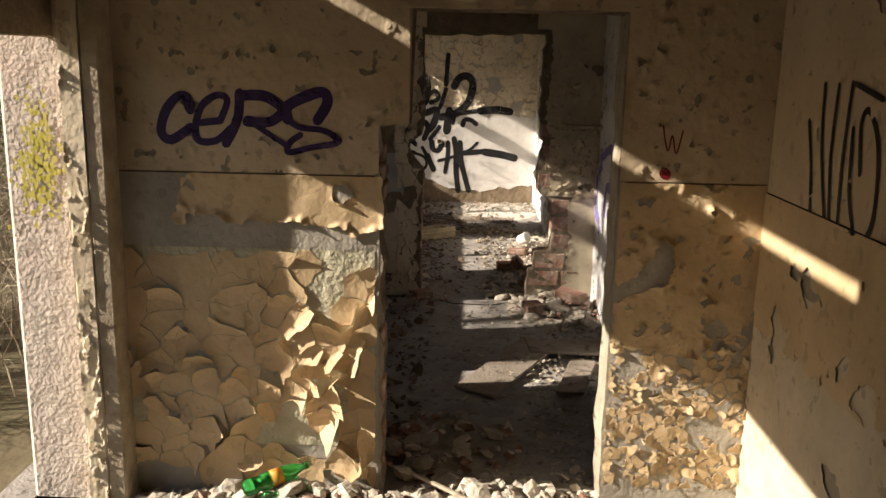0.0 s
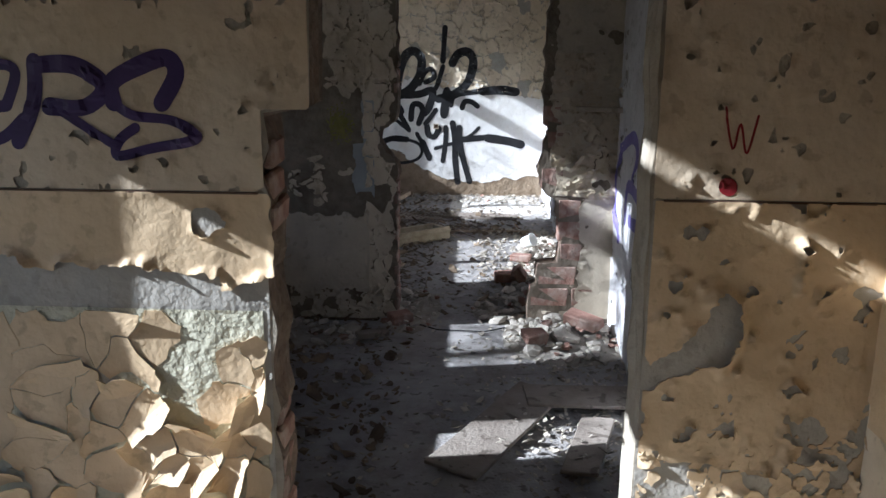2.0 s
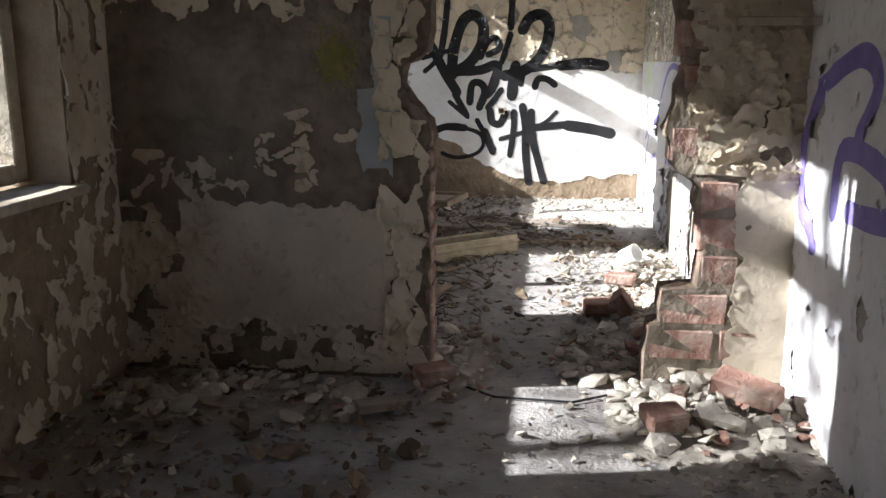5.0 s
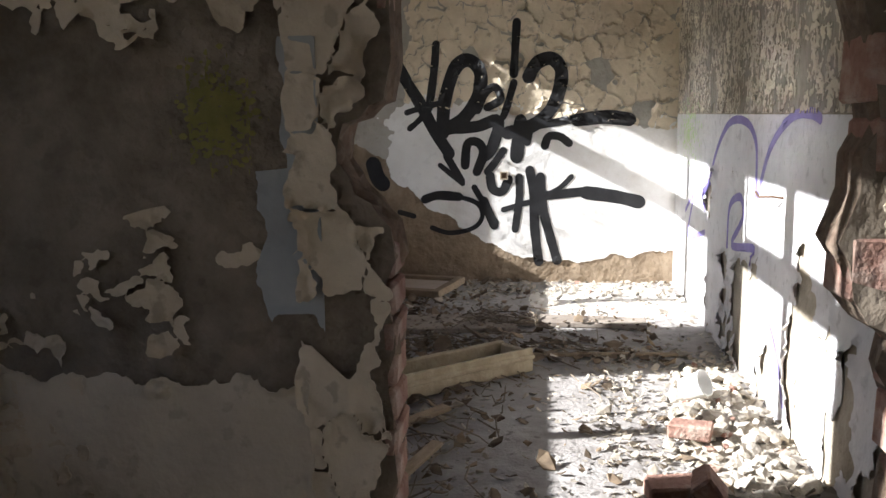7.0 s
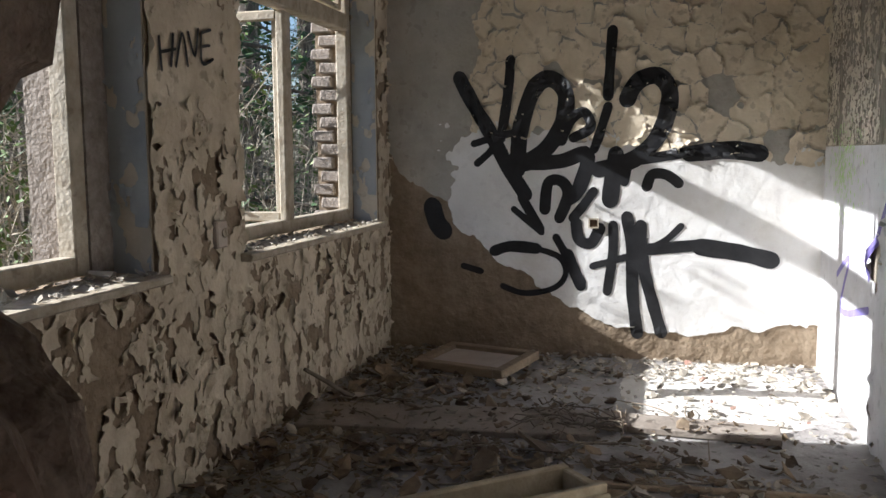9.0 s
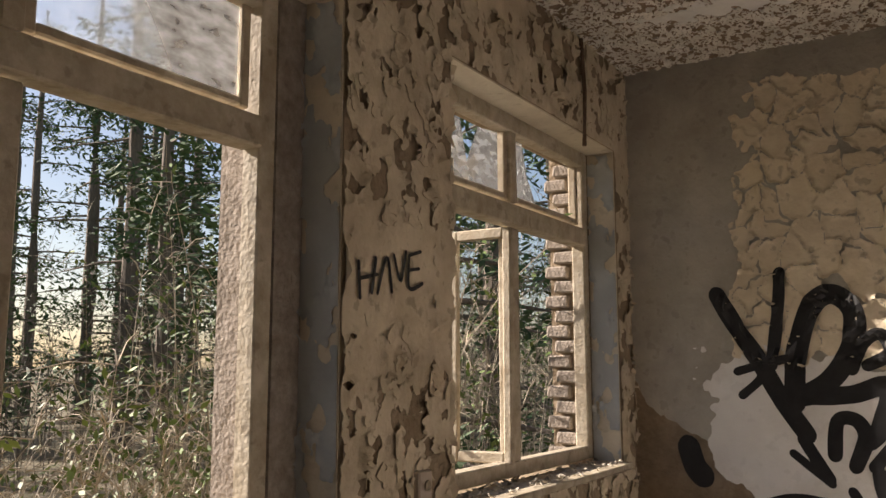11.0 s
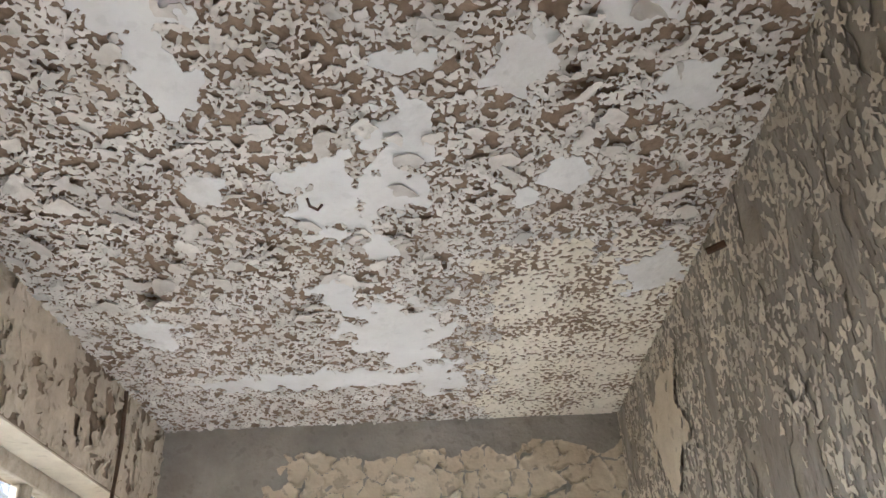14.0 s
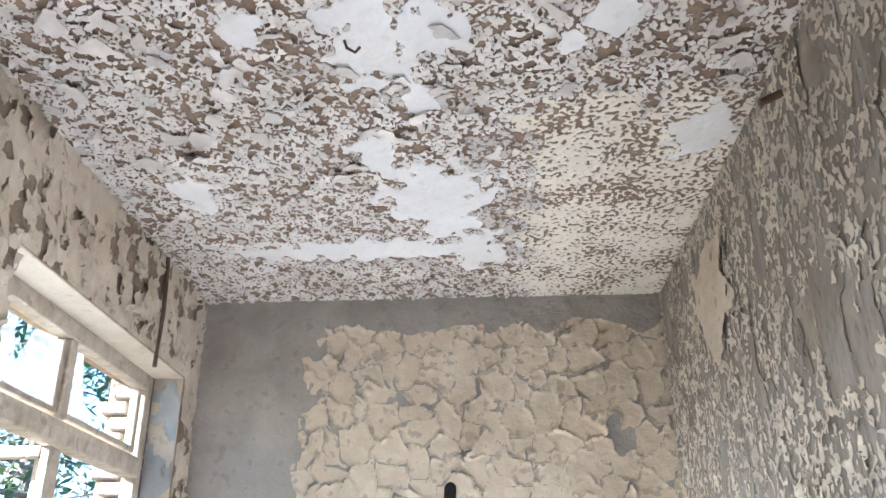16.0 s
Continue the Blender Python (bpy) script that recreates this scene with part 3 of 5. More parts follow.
wall_s = setting("wall_back", boxes([(XO, XP + 0.3, -1.6, -1.3, 0, ZC)]), M_PLASTER, "plain plaster wall behind the entrance room")

# windows' wall, with openings: porch, middle room, two in the far room
HOLES = [(2.6, 4.03, 0.0, 2.95), (4.95, 5.40, 0.82, 2.5), (6.1, 7.0, 0.82, 2.5), (7.86, 9.53, 0.80, 2.5), (10.17, 11.90, 0.80, 2.5)]
rows, y = [], -1.6
for y0, y1, z0, z1 in HOLES:
    xo = -1.03 if y1 < 4.2 else XO
    rows.append((xo, XL, y, min(y0, 4.4) if xo > XO else y0, 0, ZC))
    if y == 4.03:
        rows[-1] = (-1.03, XL, y, 4.4, 0, ZC)
        rows.append((XO, XL, 4.4, y0, 0, ZC))
    rows += [(xo, XL, y0, y1, -0.1, z0), (xo, XL, y0, y1, z1, ZC)]
    y = y1
rows.append((XO, XL, y, YF + 0.3, 0, ZC))
bm = boxes(rows)
bmesh.ops.remove_doubles(bm, verts=bm.verts, dist=0.0005)
wall_l = setting("wall_windows", bm, M_BROWN, "outer wall with tall window openings and badly flaking paint")

# ---- paint on the walls ----
def nothing_lower(*fields):
    out = fields[0]
    for f in fields[1:]:
        out = np.minimum(out, f)
    return out


def outside_door_a(x, z):
    low = np.maximum(np.maximum(0.455 - x, x - 1.425), z - 1.64)
    high = np.maximum(np.maximum(0.575 - x, x - 1.425), z - 2.09)
    return np.minimum(low, high) * 12


def rule_a_low(u, v):
    x, z = u + XL, v
    if x > 0.45 or z > 1.115:
        return None
    n = fbm(x, z, 2.2, 3)
    if z < 0.1 or n > 0.42:
        return None
    low = max(0.0, min(1.0, (1.15 - z) / 0.4))
    edge = max(0.0, 1 - abs(x - 0.33) / 0.3)
    return 0.005 + low * 0.032 + edge * 0.055


def band_a(u, v):
    x, z = u + XL, v + 1.0
    n = rough(x, z, 7, seed=3)
    torn = np.where(x < 0.33, z - 1.235, z - 1.19 - 0.5 * np.maximum(0, x - 0.41))
    return nothing_lower(torn * 9 + 0.45 * n, (1.43 - z) * 20, (0.475 - x) * 9 + 0.2 * n, (x + 0.32) * 4 + 0.5 * n,
                         0.75 + n + 0 * x, 2.0 * np.hypot((x - 0.30) * 7, (z - 1.365) * 8) - 0.35 + 0.9 * n)


def right_a(u, v):
    x, z = u + 1.43, v + 0.7
    n = rough(x, z, 3.2, seed=15, octaves=5)
    return nothing_lower(0.2 + 1.1 * n + 0.8 * (z - 0.95), 0.36 + rough(x, z, 13, seed=19), (1.43 - z) * 20, (z - 0.74) * 6 + n)


def cream_a(u, v):
    x, z = u + XL, v + 1.435
    return nothing_lower(outside_door_a(x, z), 0.38 + rough(x, z, 15, seed=9), 0.75 + 1.1 * rough(x, z, 2.2, seed=31))


skin("grey_skim", (XL, YA, 0), (1, 0, 0), (0, 0, 1), XP - XL, 1.43, 0.03, lambda u, v: nothing_lower(outside_door_a(u + XL, v), 0.8 + rough(u, v, 4, seed=2)), M_GREY, wall_a, 5, base=0.0008, lump=0.0006)
skin("older_paint", (XL, YA, 0.25), (1, 0, 0), (0, 0, 1), 1.27, 0.87, 0.014, lambda u, v: nothing_lower(0.32 + rough(u, v, 3, seed=21), (1.25 - u) * 6), M_UNDER, wall_a, 6, base=0.0025, lump=0.0008)
flakes("ochre_paint", (XL, YA, 0), (1, 0, 0), (0, 0, 1), 1.26, 1.115, 0.085, 0.09, rule_a_low, M_OCHRE, wall_a, 11, 0.35, base=0.005, single=280, calm=0.15)
skin("ochre_band", (XL, YA, 1.0), (1, 0, 0), (0, 0, 1), 1.3, 0.43, 0.008, band_a, M_OCHRE, wall_a, 17, base=0.003, curl=0.035, reach=0.22)
skin("ochre_paint", (1.43, YA, 0.7), (1, 0, 0), (0, 0, 1), XP - 1.43, 0.73, 0.008, right_a, M_OCHRE, wall_a, 18, base=0.003, curl=0.03, reach=0.25)
skin("small_ochre_flakes", (1.43, YA, 0.1), (1, 0, 0), (0, 0, 1), XP - 1.43, 0.72, 0.006, lambda u, v: nothing_lower(0.35 + rough(u, v, 6, seed=8), (0.66 - v) * 6 + rough(u, v, 9, seed=4)),
     M_OCHRE, wall_a, 16, cell=(0.05, 0.055), gap=0.16, miss=0.12, tilt=0.04, warp=0.6)
cream_height = skin("cream_paint", (XL, YA, 1.435), (1, 0, 0), (0, 0, 1), XP - XL, ZC - 1.435, 0.011, cream_a, M_CREAM, wall_a, 12, base=0.003, curl=0.016, reach=0.2)


skin("porch_ochre_paint", (XP, YA, 0.85), (0, -1, 0), (0, 0, 1), 2.4, 0.55, 0.009, lambda u, v: nothing_lower(0.3 + rough(u, v, 4.5, seed=4), v * 6 + rough(u, v, 5, seed=6)), M_OCHRE, wall_r3, 13, curl=0.003, reach=0.3, base=0.009)
skin("porch_cream_paint", (XP, YA, 1.405), (0, -1, 0), (0, 0, 1), 2.4, 1.59, 0.016, lambda u, v: nothing_lower(0.5 + rough(u, v, 8, seed=7), 0.8 + rough(u, v, 2, seed=8)), M_CREAM, wall_r3, 14, curl=0.014, reach=0.2)
skin("porch_white_paint", (XP, YA, 0), (0, -1, 0), (0, 0, 1), 2.4, 1.1, 0.011, lambda u, v: 0.45 + rough(u, v, 3, seed=5), M_BEIGE, wall_r3, 15, curl=0.006, reach=0.2)


# damp cross wall
def clear_b(x, z):
    side = np.maximum(0.462 - x, x - np.where((z > 0.1) & (z < 0.86), 1.64, np.where((z < 1.45) & (z > 0.8), 1.47, 1.44))) * 12 + 0.7 * rough(x, z, 8, seed=78)
    notch = (np.hypot((x - 0.44) / 0.085, (z - 1.19) / 0.125) - 1.0) * 1.2 + 0.5 * rough(x, z, 13, seed=77)
    return np.minimum(np.maximum(side, (z - 2.13) * 12), notch)


def b_top(u, v):
    x, z = u + XL, v + 1.3
    return nothing_lower((z - 1.49) * 5 + 0.7 * rough(x, z, 7, seed=2), clear_b(x, z), (0.30 - x) * 10)


def b_jamb(u, v):
    x, z = u + 0.18, v
    return nothing_lower((x - 0.285 + 0.02 * (z > 1.2)) * 9 + 0.35 * rough(x, z, 6, seed=4), clear_b(x, z), 0.7 + rough(x, z, 6, seed=14), (z - 0.06) * 8)


def b_dado(u, v):
    x, z = u + XL, v + 0.1
    n = rough(x, z, 11, seed=6)
    return nothing_lower((0.715 - z) * 6 + 0.3 * n, (x + 0.53) * 6 + 0.4 * n, (0.30 - x) * 8 + 0.1 * n, (z - 0.20) * 6 + 0.5 * n, 0.85 + rough(x, z, 8, seed=66))


def b_blue(u, v):
    x, z = u + 0.15, v + 0.8
    left = np.where(z > 1.17, 0.255, 0.205)
    return nothing_lower((x - left) * 14 + 0.4 * rough(x, z, 9, seed=3), (0.335 - x) * 10, (1.44 - z) * 6, (z - 0.84) * 6 + 0.4 * rough(x, z, 9, seed=5))


skin("dirty_cream_paint", (XL, YB, 1.3), (1, 0, 0), (0, 0, 1), 1.2, 1.7, 0.010, b_top, M_DULL, wall_b, 21, cell=(0.075, 0.08), gap=0.05, miss=0.1, tilt=0.03, curl=0.02, reach=0.2)
skin("dado_paint", (XL, YB, 0.1), (1, 0, 0), (0, 0, 1), 1.2, 0.7, 0.008, b_dado, M_DADO, wall_b, 22, base=0.006, curl=0.022, reach=0.25)
skin("blue_paint", (0.15, YB, 0.8), (1, 0, 0), (0, 0, 1), 0.22, 0.7, 0.007, b_blue, M_BLUE, wall_b, 23, base=0.004, curl=0.006)
skin("cream_jamb_paint", (0.18, YB, 0), (1, 0, 0), (0, 0, 1), 0.32, ZC, 0.008, b_jamb, M_BEIGE, wall_b, 25, base=0.007, cell=(0.13, 0.15), gap=0.045, miss=0.04, tilt=0.018, curl=0.03, reach=0.16, warp=0.45)
skin("curled_flakes", (XL, YB, 0.74), (1, 0, 0), (0, 0, 1), 1.1, 0.75, 0.007, lambda u, v: nothing_lower(0.3 + 0 * u, 1.0 - np.hypot((u - 0.86) / 0.27, (v - 0.19) / 0.17)), M_DULL, wall_b, 26, base=0.006,
     cell=(0.075, 0.065), gap=0.2, miss=0.62, tilt=0.05, curl=0.01, warp=0.8)
skin("brown_paint_rest", (XL, YB, 0.08), (1, 0, 0), (0, 0, 1), 0.6, 0.95, 0.009, lambda u, v: nothing_lower(0.1 + 1.2 * rough(u, v, 5, seed=9) - 0.9 * np.maximum(0, u - 0.35), (0.85 - v) * 5), M_DULL, wall_b, 27, cell=(0.09, 0.09), gap=0.04, miss=0.1, tilt=0.03, curl=0.02, warp=0.7)
skin("low_paint_rest", (XL, YB, 0.02), (1, 0, 0), (0, 0, 1), 1.27, 0.24, 0.008, lambda u, v: 0.15 + rough(u, v, 6, seed=19), M_DADO, wall_b, 29, base=0.005, cell=(0.08, 0.07), gap=0.06, miss=0.15, tilt=0.04, warp=0.7)
skin("grey_paint", (1.34, YB, 0.05), (1, 0, 0), (0, 0, 1), X2 - 1.34, ZC - 0.05, 0.009, lambda u, v: nothing_lower(clear_b(u + 1.34, v + 0.05), 0.45 + rough(u, v, 3.5, seed=12)), M_DADO, wall_b, 30, base=0.004, curl=0.02, reach=0.2)
skin("hanging_flakes", (1.44, YB, 0.84), (1, 0, 0), (0, 0, 1), X2 - 1.44, 0.9, 0.008, lambda u, v: nothing_lower(clear_b(u + 1.44, v + 0.84), 0.25 + 1.1 * rough(u, v, 4.5, seed=17)), M_DULL, wall_b, 28, base=0.01, cell=(0.10, 0.09), gap=0.08, miss=0.15, tilt=0.055, curl=0.02, warp=0.7)


def mid_right(u, v):
    return nothing_lower(0.5 + rough(u, v, 3, seed=8), 0.55 + rough(u, v, 14, 6, seed=9), 0.25 + 1.5 * u + rough(u, v, 5, seed=10))


middle_height = skin("pale_paint", (X2, YB, 0), (0, -1, 0), (0, 0, 1), YB - YA2, ZC, 0.014, mid_right, M_PALE, wall_r2, 24, base=0.003, curl=0.02, reach=0.2)


def left_wall(u, v):
    y, z = u + YA2, v
    away = np.full_like(u, 9.0)
    for a, b, c, d in HOLES[1:]:
        away = np.minimum(away, np.maximum(np.maximum(a - y, y - b), np.maximum(c - z, z - d)))
    holes = rough(y, z, 11, 7.5, seed=6) + 0.45 * rough(y, z, 2.2, seed=7)
    holes = holes - 0.25 * ((y < 9.5) & (z < 0.8))
    word = np.hypot((y - 9.78) / 0.25, (z - 1.63) / 0.14)
    holes = np.maximum(holes, (1.3 - word) * 0.6)
    return np.minimum(np.where(z < 0.85, 0.12, np.where(z > 2.5, 0.16, 0.22)) + holes, away * 14)


def left_flakes(u, v):
    y, z = u + YA2, v
    away = np.full_like(u, 9.0)
    for a, b, c, d in HOLES[1:]:
        away = np.minimum(away, np.maximum(np.maximum(a - y, y - b), np.maximum(c - z, z - d)))
    return np.minimum(0.05 + 1.1 * rough(y, z, 3, seed=36) + 0.12 * (z < 0.85), np.minimum(away * 14, np.hypot((y - 9.78) / 0.25, (z - 1.63) / 0.14) - 1.1))


left_height = skin("beige_paint", (XL, YA2, 0), (0, 1, 0), (0, 0, 1), YF - YA2, ZC, 0.0125, left_wall, M_LEFT, wall_l, 31, base=0.003, curl=0.028, reach=0.22)
skin("curled_flakes", (XL, YB2, 0), (0, 1, 0), (0, 0, 1), YF - YB2, ZC, 0.011, lambda u, v: left_flakes(u + YB2 - YA2, v), M_LEFT, wall_l, 32, base=0.01, cell=(0.055, 0.075), gap=0.15, miss=0.6, tilt=0.05, warp=0.7)


def far_lows(x):
    return np.where(x < 1.0, 0.16 + np.maximum(0.0, 0.75 - x) ** 1.4 * 0.55, 0.16 + (x - 1.0) * 0.12)


def far_white(u, v):
    x, z = u + XL, v
    n = rough(x, z, 5, seed=41)
    return nothing_lower((z - far_lows(x)) * 5 + 0.3 * n, (1.40 - 0.12 * np.maximum(0, x) - z) * 5 + 0.5 * n, (x + 0.40) * 5 + 0.6 * n, 0.9 + rough(x, z, 8, seed=44))


def far_cream(u, v):
    x, z = u + XL, v
    n = rough(x, z, 4, seed=45)
    return nothing_lower((z - 1.36 + 0.12 * np.maximum(0, x)) * 5 + 0.5 * n, (x + 0.30 - 0.12 * (z - 1.4)) * 4 + 0.7 * n, (2.82 - z) * 6 + 0.6 * n, 0.6 + rough(x, z, 2.5, seed=46))


far_skim = skin("grey_skim", (XL, YF, 0), (1, 0, 0), (0, 0, 1), XR - XL, ZC, 0.018, lambda u, v: (v - np.maximum(0.8, far_lows(u + XL) + 0.05)) * 6 + 0.5 * rough(u, v, 5, seed=47), M_GREY, wall_f, 43, base=0.0015)
far_white_height = skin("white_paint", (XL, YF, 0), (1, 0, 0), (0, 0, 1), XR - XL, 1.6, 0.010, far_white, M_WHITE, wall_f, 41, base=0.004, curl=0.008, reach=0.15)
far_cream_height = skin("cream_paint", (XL, YF, 0), (1, 0, 0), (0, 0, 1), XR - XL, ZC, 0.0085, far_cream, M_BEIGE, wall_f, 42, base=0.005, cell=(0.14, 0.15), gap=0.04, miss=0.05, tilt=0.012, curl=0.032, reach=0.16, warp=0.42)

# streaked side wall of the far room
skin("streaked_paint", (XR, YF, 1.27), (0, -1, 0), (0, 0, 1), YF - YB2, ZC - 1.27, 0.018, lambda u, v: 0.25 + rough(u, v, 7, 3, seed=51), M_STREAK, wall_r, 51, base=0.003, curl=0.006, reach=0.25)
skin("peeling_crust", (XR, YF, 1.27), (0, -1, 0), (0, 0, 1), YF - YB2, ZC - 1.27, 0.0085, lambda u, v: nothing_lower(0.22 + 0.9 * rough(u, v, 4, 1.8, seed=54), 0.3 + rough(u, v, 30, 14, seed=55, octaves=3)), M_CRUST, wall_r, 54, base=0.007,
     cell=(0.022, 0.036), gap=0.2, miss=0.24, tilt=0.02, warp=0.55)
skin("pale_patch", (XR, YF - 0.65, 2.2), (0, -1, 0), (0, 0, 1), 0.9, 0.75, 0.012, lambda u, v: 0.8 - np.hypot((u - 0.42) / 0.33, (v - 0.36) / 0.3) + 0.7 * rough(u, v, 6, seed=57), M_BEIGE, wall_r, 53, base=0.022, curl=0.006)


def right_low(u, v):
    y = YF - u
    torn = 0.15 + 1.3 * rough(u, v, 2.6, 1.6, seed=58) + 1.2 * np.maximum(0, np.maximum(y - 10.3, v - 0.5))
    return nothing_lower(torn, 0.75 + rough(u, v, 12, 5, seed=59))


right_height = skin("pale_paint", (XR, YF, 0), (0, -1, 0), (0, 0, 1), YF - YB2, 1.265, 0.014, right_low, M_PALE, wall_r, 52, base=0.004, curl=0.03, reach=0.2)

# ceiling of the far room
WHITES = [(0.42, 9.80, 0.13, 0.24), (0.68, 9.48, 0.11, 0.17), (0.62, 9.75, 0.14, 0.13), (0.58, 10.85, 0.23, 0.28), (0.62, 11.15, 0.14, 0.14), (0.2, 11.42, 0.62, 0.11),
          (0.75, 11.45, 0.12, 0.22), (-0.45, 10.80, 0.10, 0.15), (1.03, 9.18, 0.10, 0.11), (0.05, 8.86, 0.15, 0.13), (0.06, 9.16, 0.09, 0.17), (1.50, 9.26, 0.09, 0.09),
          (0.70, 9.14, 0.07, 0.05), (0.04, 9.73, 0.06, 0.09), (1.20, 9.70, 0.09, 0.08), (1.08, 9.83, 0.06, 0.05), (1.30, 8.96, 0.11, 0.08), (0.36, 10.5, 0.09, 0.14), (0.56, 10.15, 0.05, 0.09), (1.62, 10.4, 0.13, 0.16)]


def white_spot(x, y):
    best = np.full_like(x, -9.0)
    for a, b, c, d in WHITES:
        best = np.maximum(best, 1 - np.hypot((x - a) / c, (y - b) / d))
    return best + 1.05 * rough(x, y, 12, 10, seed=3) + 0.03


# far right of the ceiling: bounced sunlight put into a lighter, warmer paint
def lit_part(x, y):
    return np.minimum((x - 0.98) * 2.5, (y - 10.1) * 2) + 0.6 * rough(x, y, 4, seed=2)


def ceiling_small(u, v):
    x, y = v + XL, u + YB2
    return nothing_lower(-white_spot(x, y) * 2, 0.7 + 1.0 * rough(x, y, 5, seed=5), -lit_part(x, y) + 0.05)


def ceiling_lit(u, v):
    x, y = v + XL, u + YB2
    return nothing_lower(lit_part(x, y), 0.08 + rough(x, y, 46, seed=33, octaves=2) + 0.4 * rough(x, y, 4, seed=34), -white_spot(x, y) * 2)


def ceiling_large(u, v):
    x, y = v + XL, u + YB2
    return nothing_lower((10.7 - y) * 1.5 + 0.4 * rough(x, y, 3, seed=37), -lit_part(x, y), 0.25 + rough(x, y, 3, seed=38))


CEIL_AT = ((XL, YB2, ZC), (0, 1, 0), (1, 0, 0), YF - YB2, XR - XL)
skin("ceiling_flakes", *CEIL_AT, 0.0068, ceiling_small, M_CEIL, ceiling, 61, base=0.003, cell=(0.027, 0.025), gap=0.2, miss=0.10, tilt=0.032, warp=0.7)
skin("ceiling_lit_paint", *CEIL_AT, 0.0075, ceiling_lit, M_CEILLIT, ceiling, 64, base=0.003, curl=0.007, reach=0.3)
skin("ceiling_white", *CEIL_AT, 0.009, lambda u, v: white_spot(v + XL, u + YB2), M_WHITE, ceiling, 62, base=0.002, curl=0.006)
skin("ceiling_large_flakes", *CEIL_AT, 0.009, ceiling_large, M_CEIL, ceiling, 63, base=0.012, cell=(0.085, 0.08), gap=0.3, miss=0.76, tilt=0.05, curl=0.012, reach=0.3, warp=0.6)
for name, host, x1, y0, y1 in (("middle", ceiling_2, X2, YA2, YB), ("porch", ceiling_3, XP, 0.0, YA)):
    skin(name + "_ceiling_paint", (XL, y0, ZC), (0, 1, 0), (1, 0, 0), y1 - y0, x1 - XL, 0.045, lambda u, v: 0.2 + rough(u, v, 5, seed=65), M_CEIL, host, 65, curl=0.02)

# ---- bricks laid bare at the broken edges ----
def brick_mesh(lx, ly, lz):
    bm = bmesh.new()
    box(bm, -lx / 2, lx / 2, -ly / 2, ly / 2, -lz / 2, lz / 2, bevel=0.008, wobble=0.006)
    me = bpy.data.meshes.new("brick")
    bm.to_mesh(me)
    bm.free()
    me.materials.append(M_BRICK)
    return me


def brick(me, place, parent, rz=0.0, rx=0.0, ry=0.0):
    ob = new("brick", me)
    ob.parent = parent
    ob.matrix_local = pose(*place, rx, ry, rz)
    return ob


jamb = [brick_mesh(0.03, 0.13 + 0.015 * k, 0.07) for k in range(3)]
for i in range(22):
    z = 0.04 + i * 0.078
    if z < 1.62 and random.random() < 0.6:
        brick(jamb[i % 3], (0.462 + random.uniform(-0.004, 0.004), (YA + YA2) / 2, z), wall_a, random.uniform(-1.5, 1.5))
    if z < 1.05 or 1.4 < z < 2.0:
        brick(jamb[(i + 1) % 3], (0.472 + random.uniform(-0.004, 0.004), (YB + YB2) / 2, z), wall_b, random.uniform(-1.5, 1.5))
block = brick_mesh(0.25, 0.153, 0.124)
half = brick_mesh(0.15, 0.153, 0.13)
for me, x, z in ((block, 1.47, 0.19), (half, 1.68, 0.19), (block, 1.515, 0.335), (half, 1.595, 0.485), (half, 1.58, 0.63), (half, 1.46, 0.97), (half, 1.575, 0.77), (half, 1.49, 1.2), (half, 1.47, 1.36)):
    brick(me, (x, (YB + YB2) / 2 - 0.002, z), wall_b, random.uniform(-1, 1))
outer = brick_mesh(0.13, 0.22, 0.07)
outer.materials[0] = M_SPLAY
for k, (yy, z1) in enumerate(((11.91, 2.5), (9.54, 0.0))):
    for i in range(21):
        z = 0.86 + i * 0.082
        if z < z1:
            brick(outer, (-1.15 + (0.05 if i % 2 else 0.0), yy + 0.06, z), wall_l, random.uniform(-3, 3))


# ---- windows ----
def bar(root, name, x0, x1, y0, y1, z0, z1, material=None, label=""):
    bm = bmesh.new()
    box(bm, x0, x1, y0, y1, z0, z1, bevel=0.006, wobble=0.002)
    return part(name, bm, material or M_FRAME, root, label)


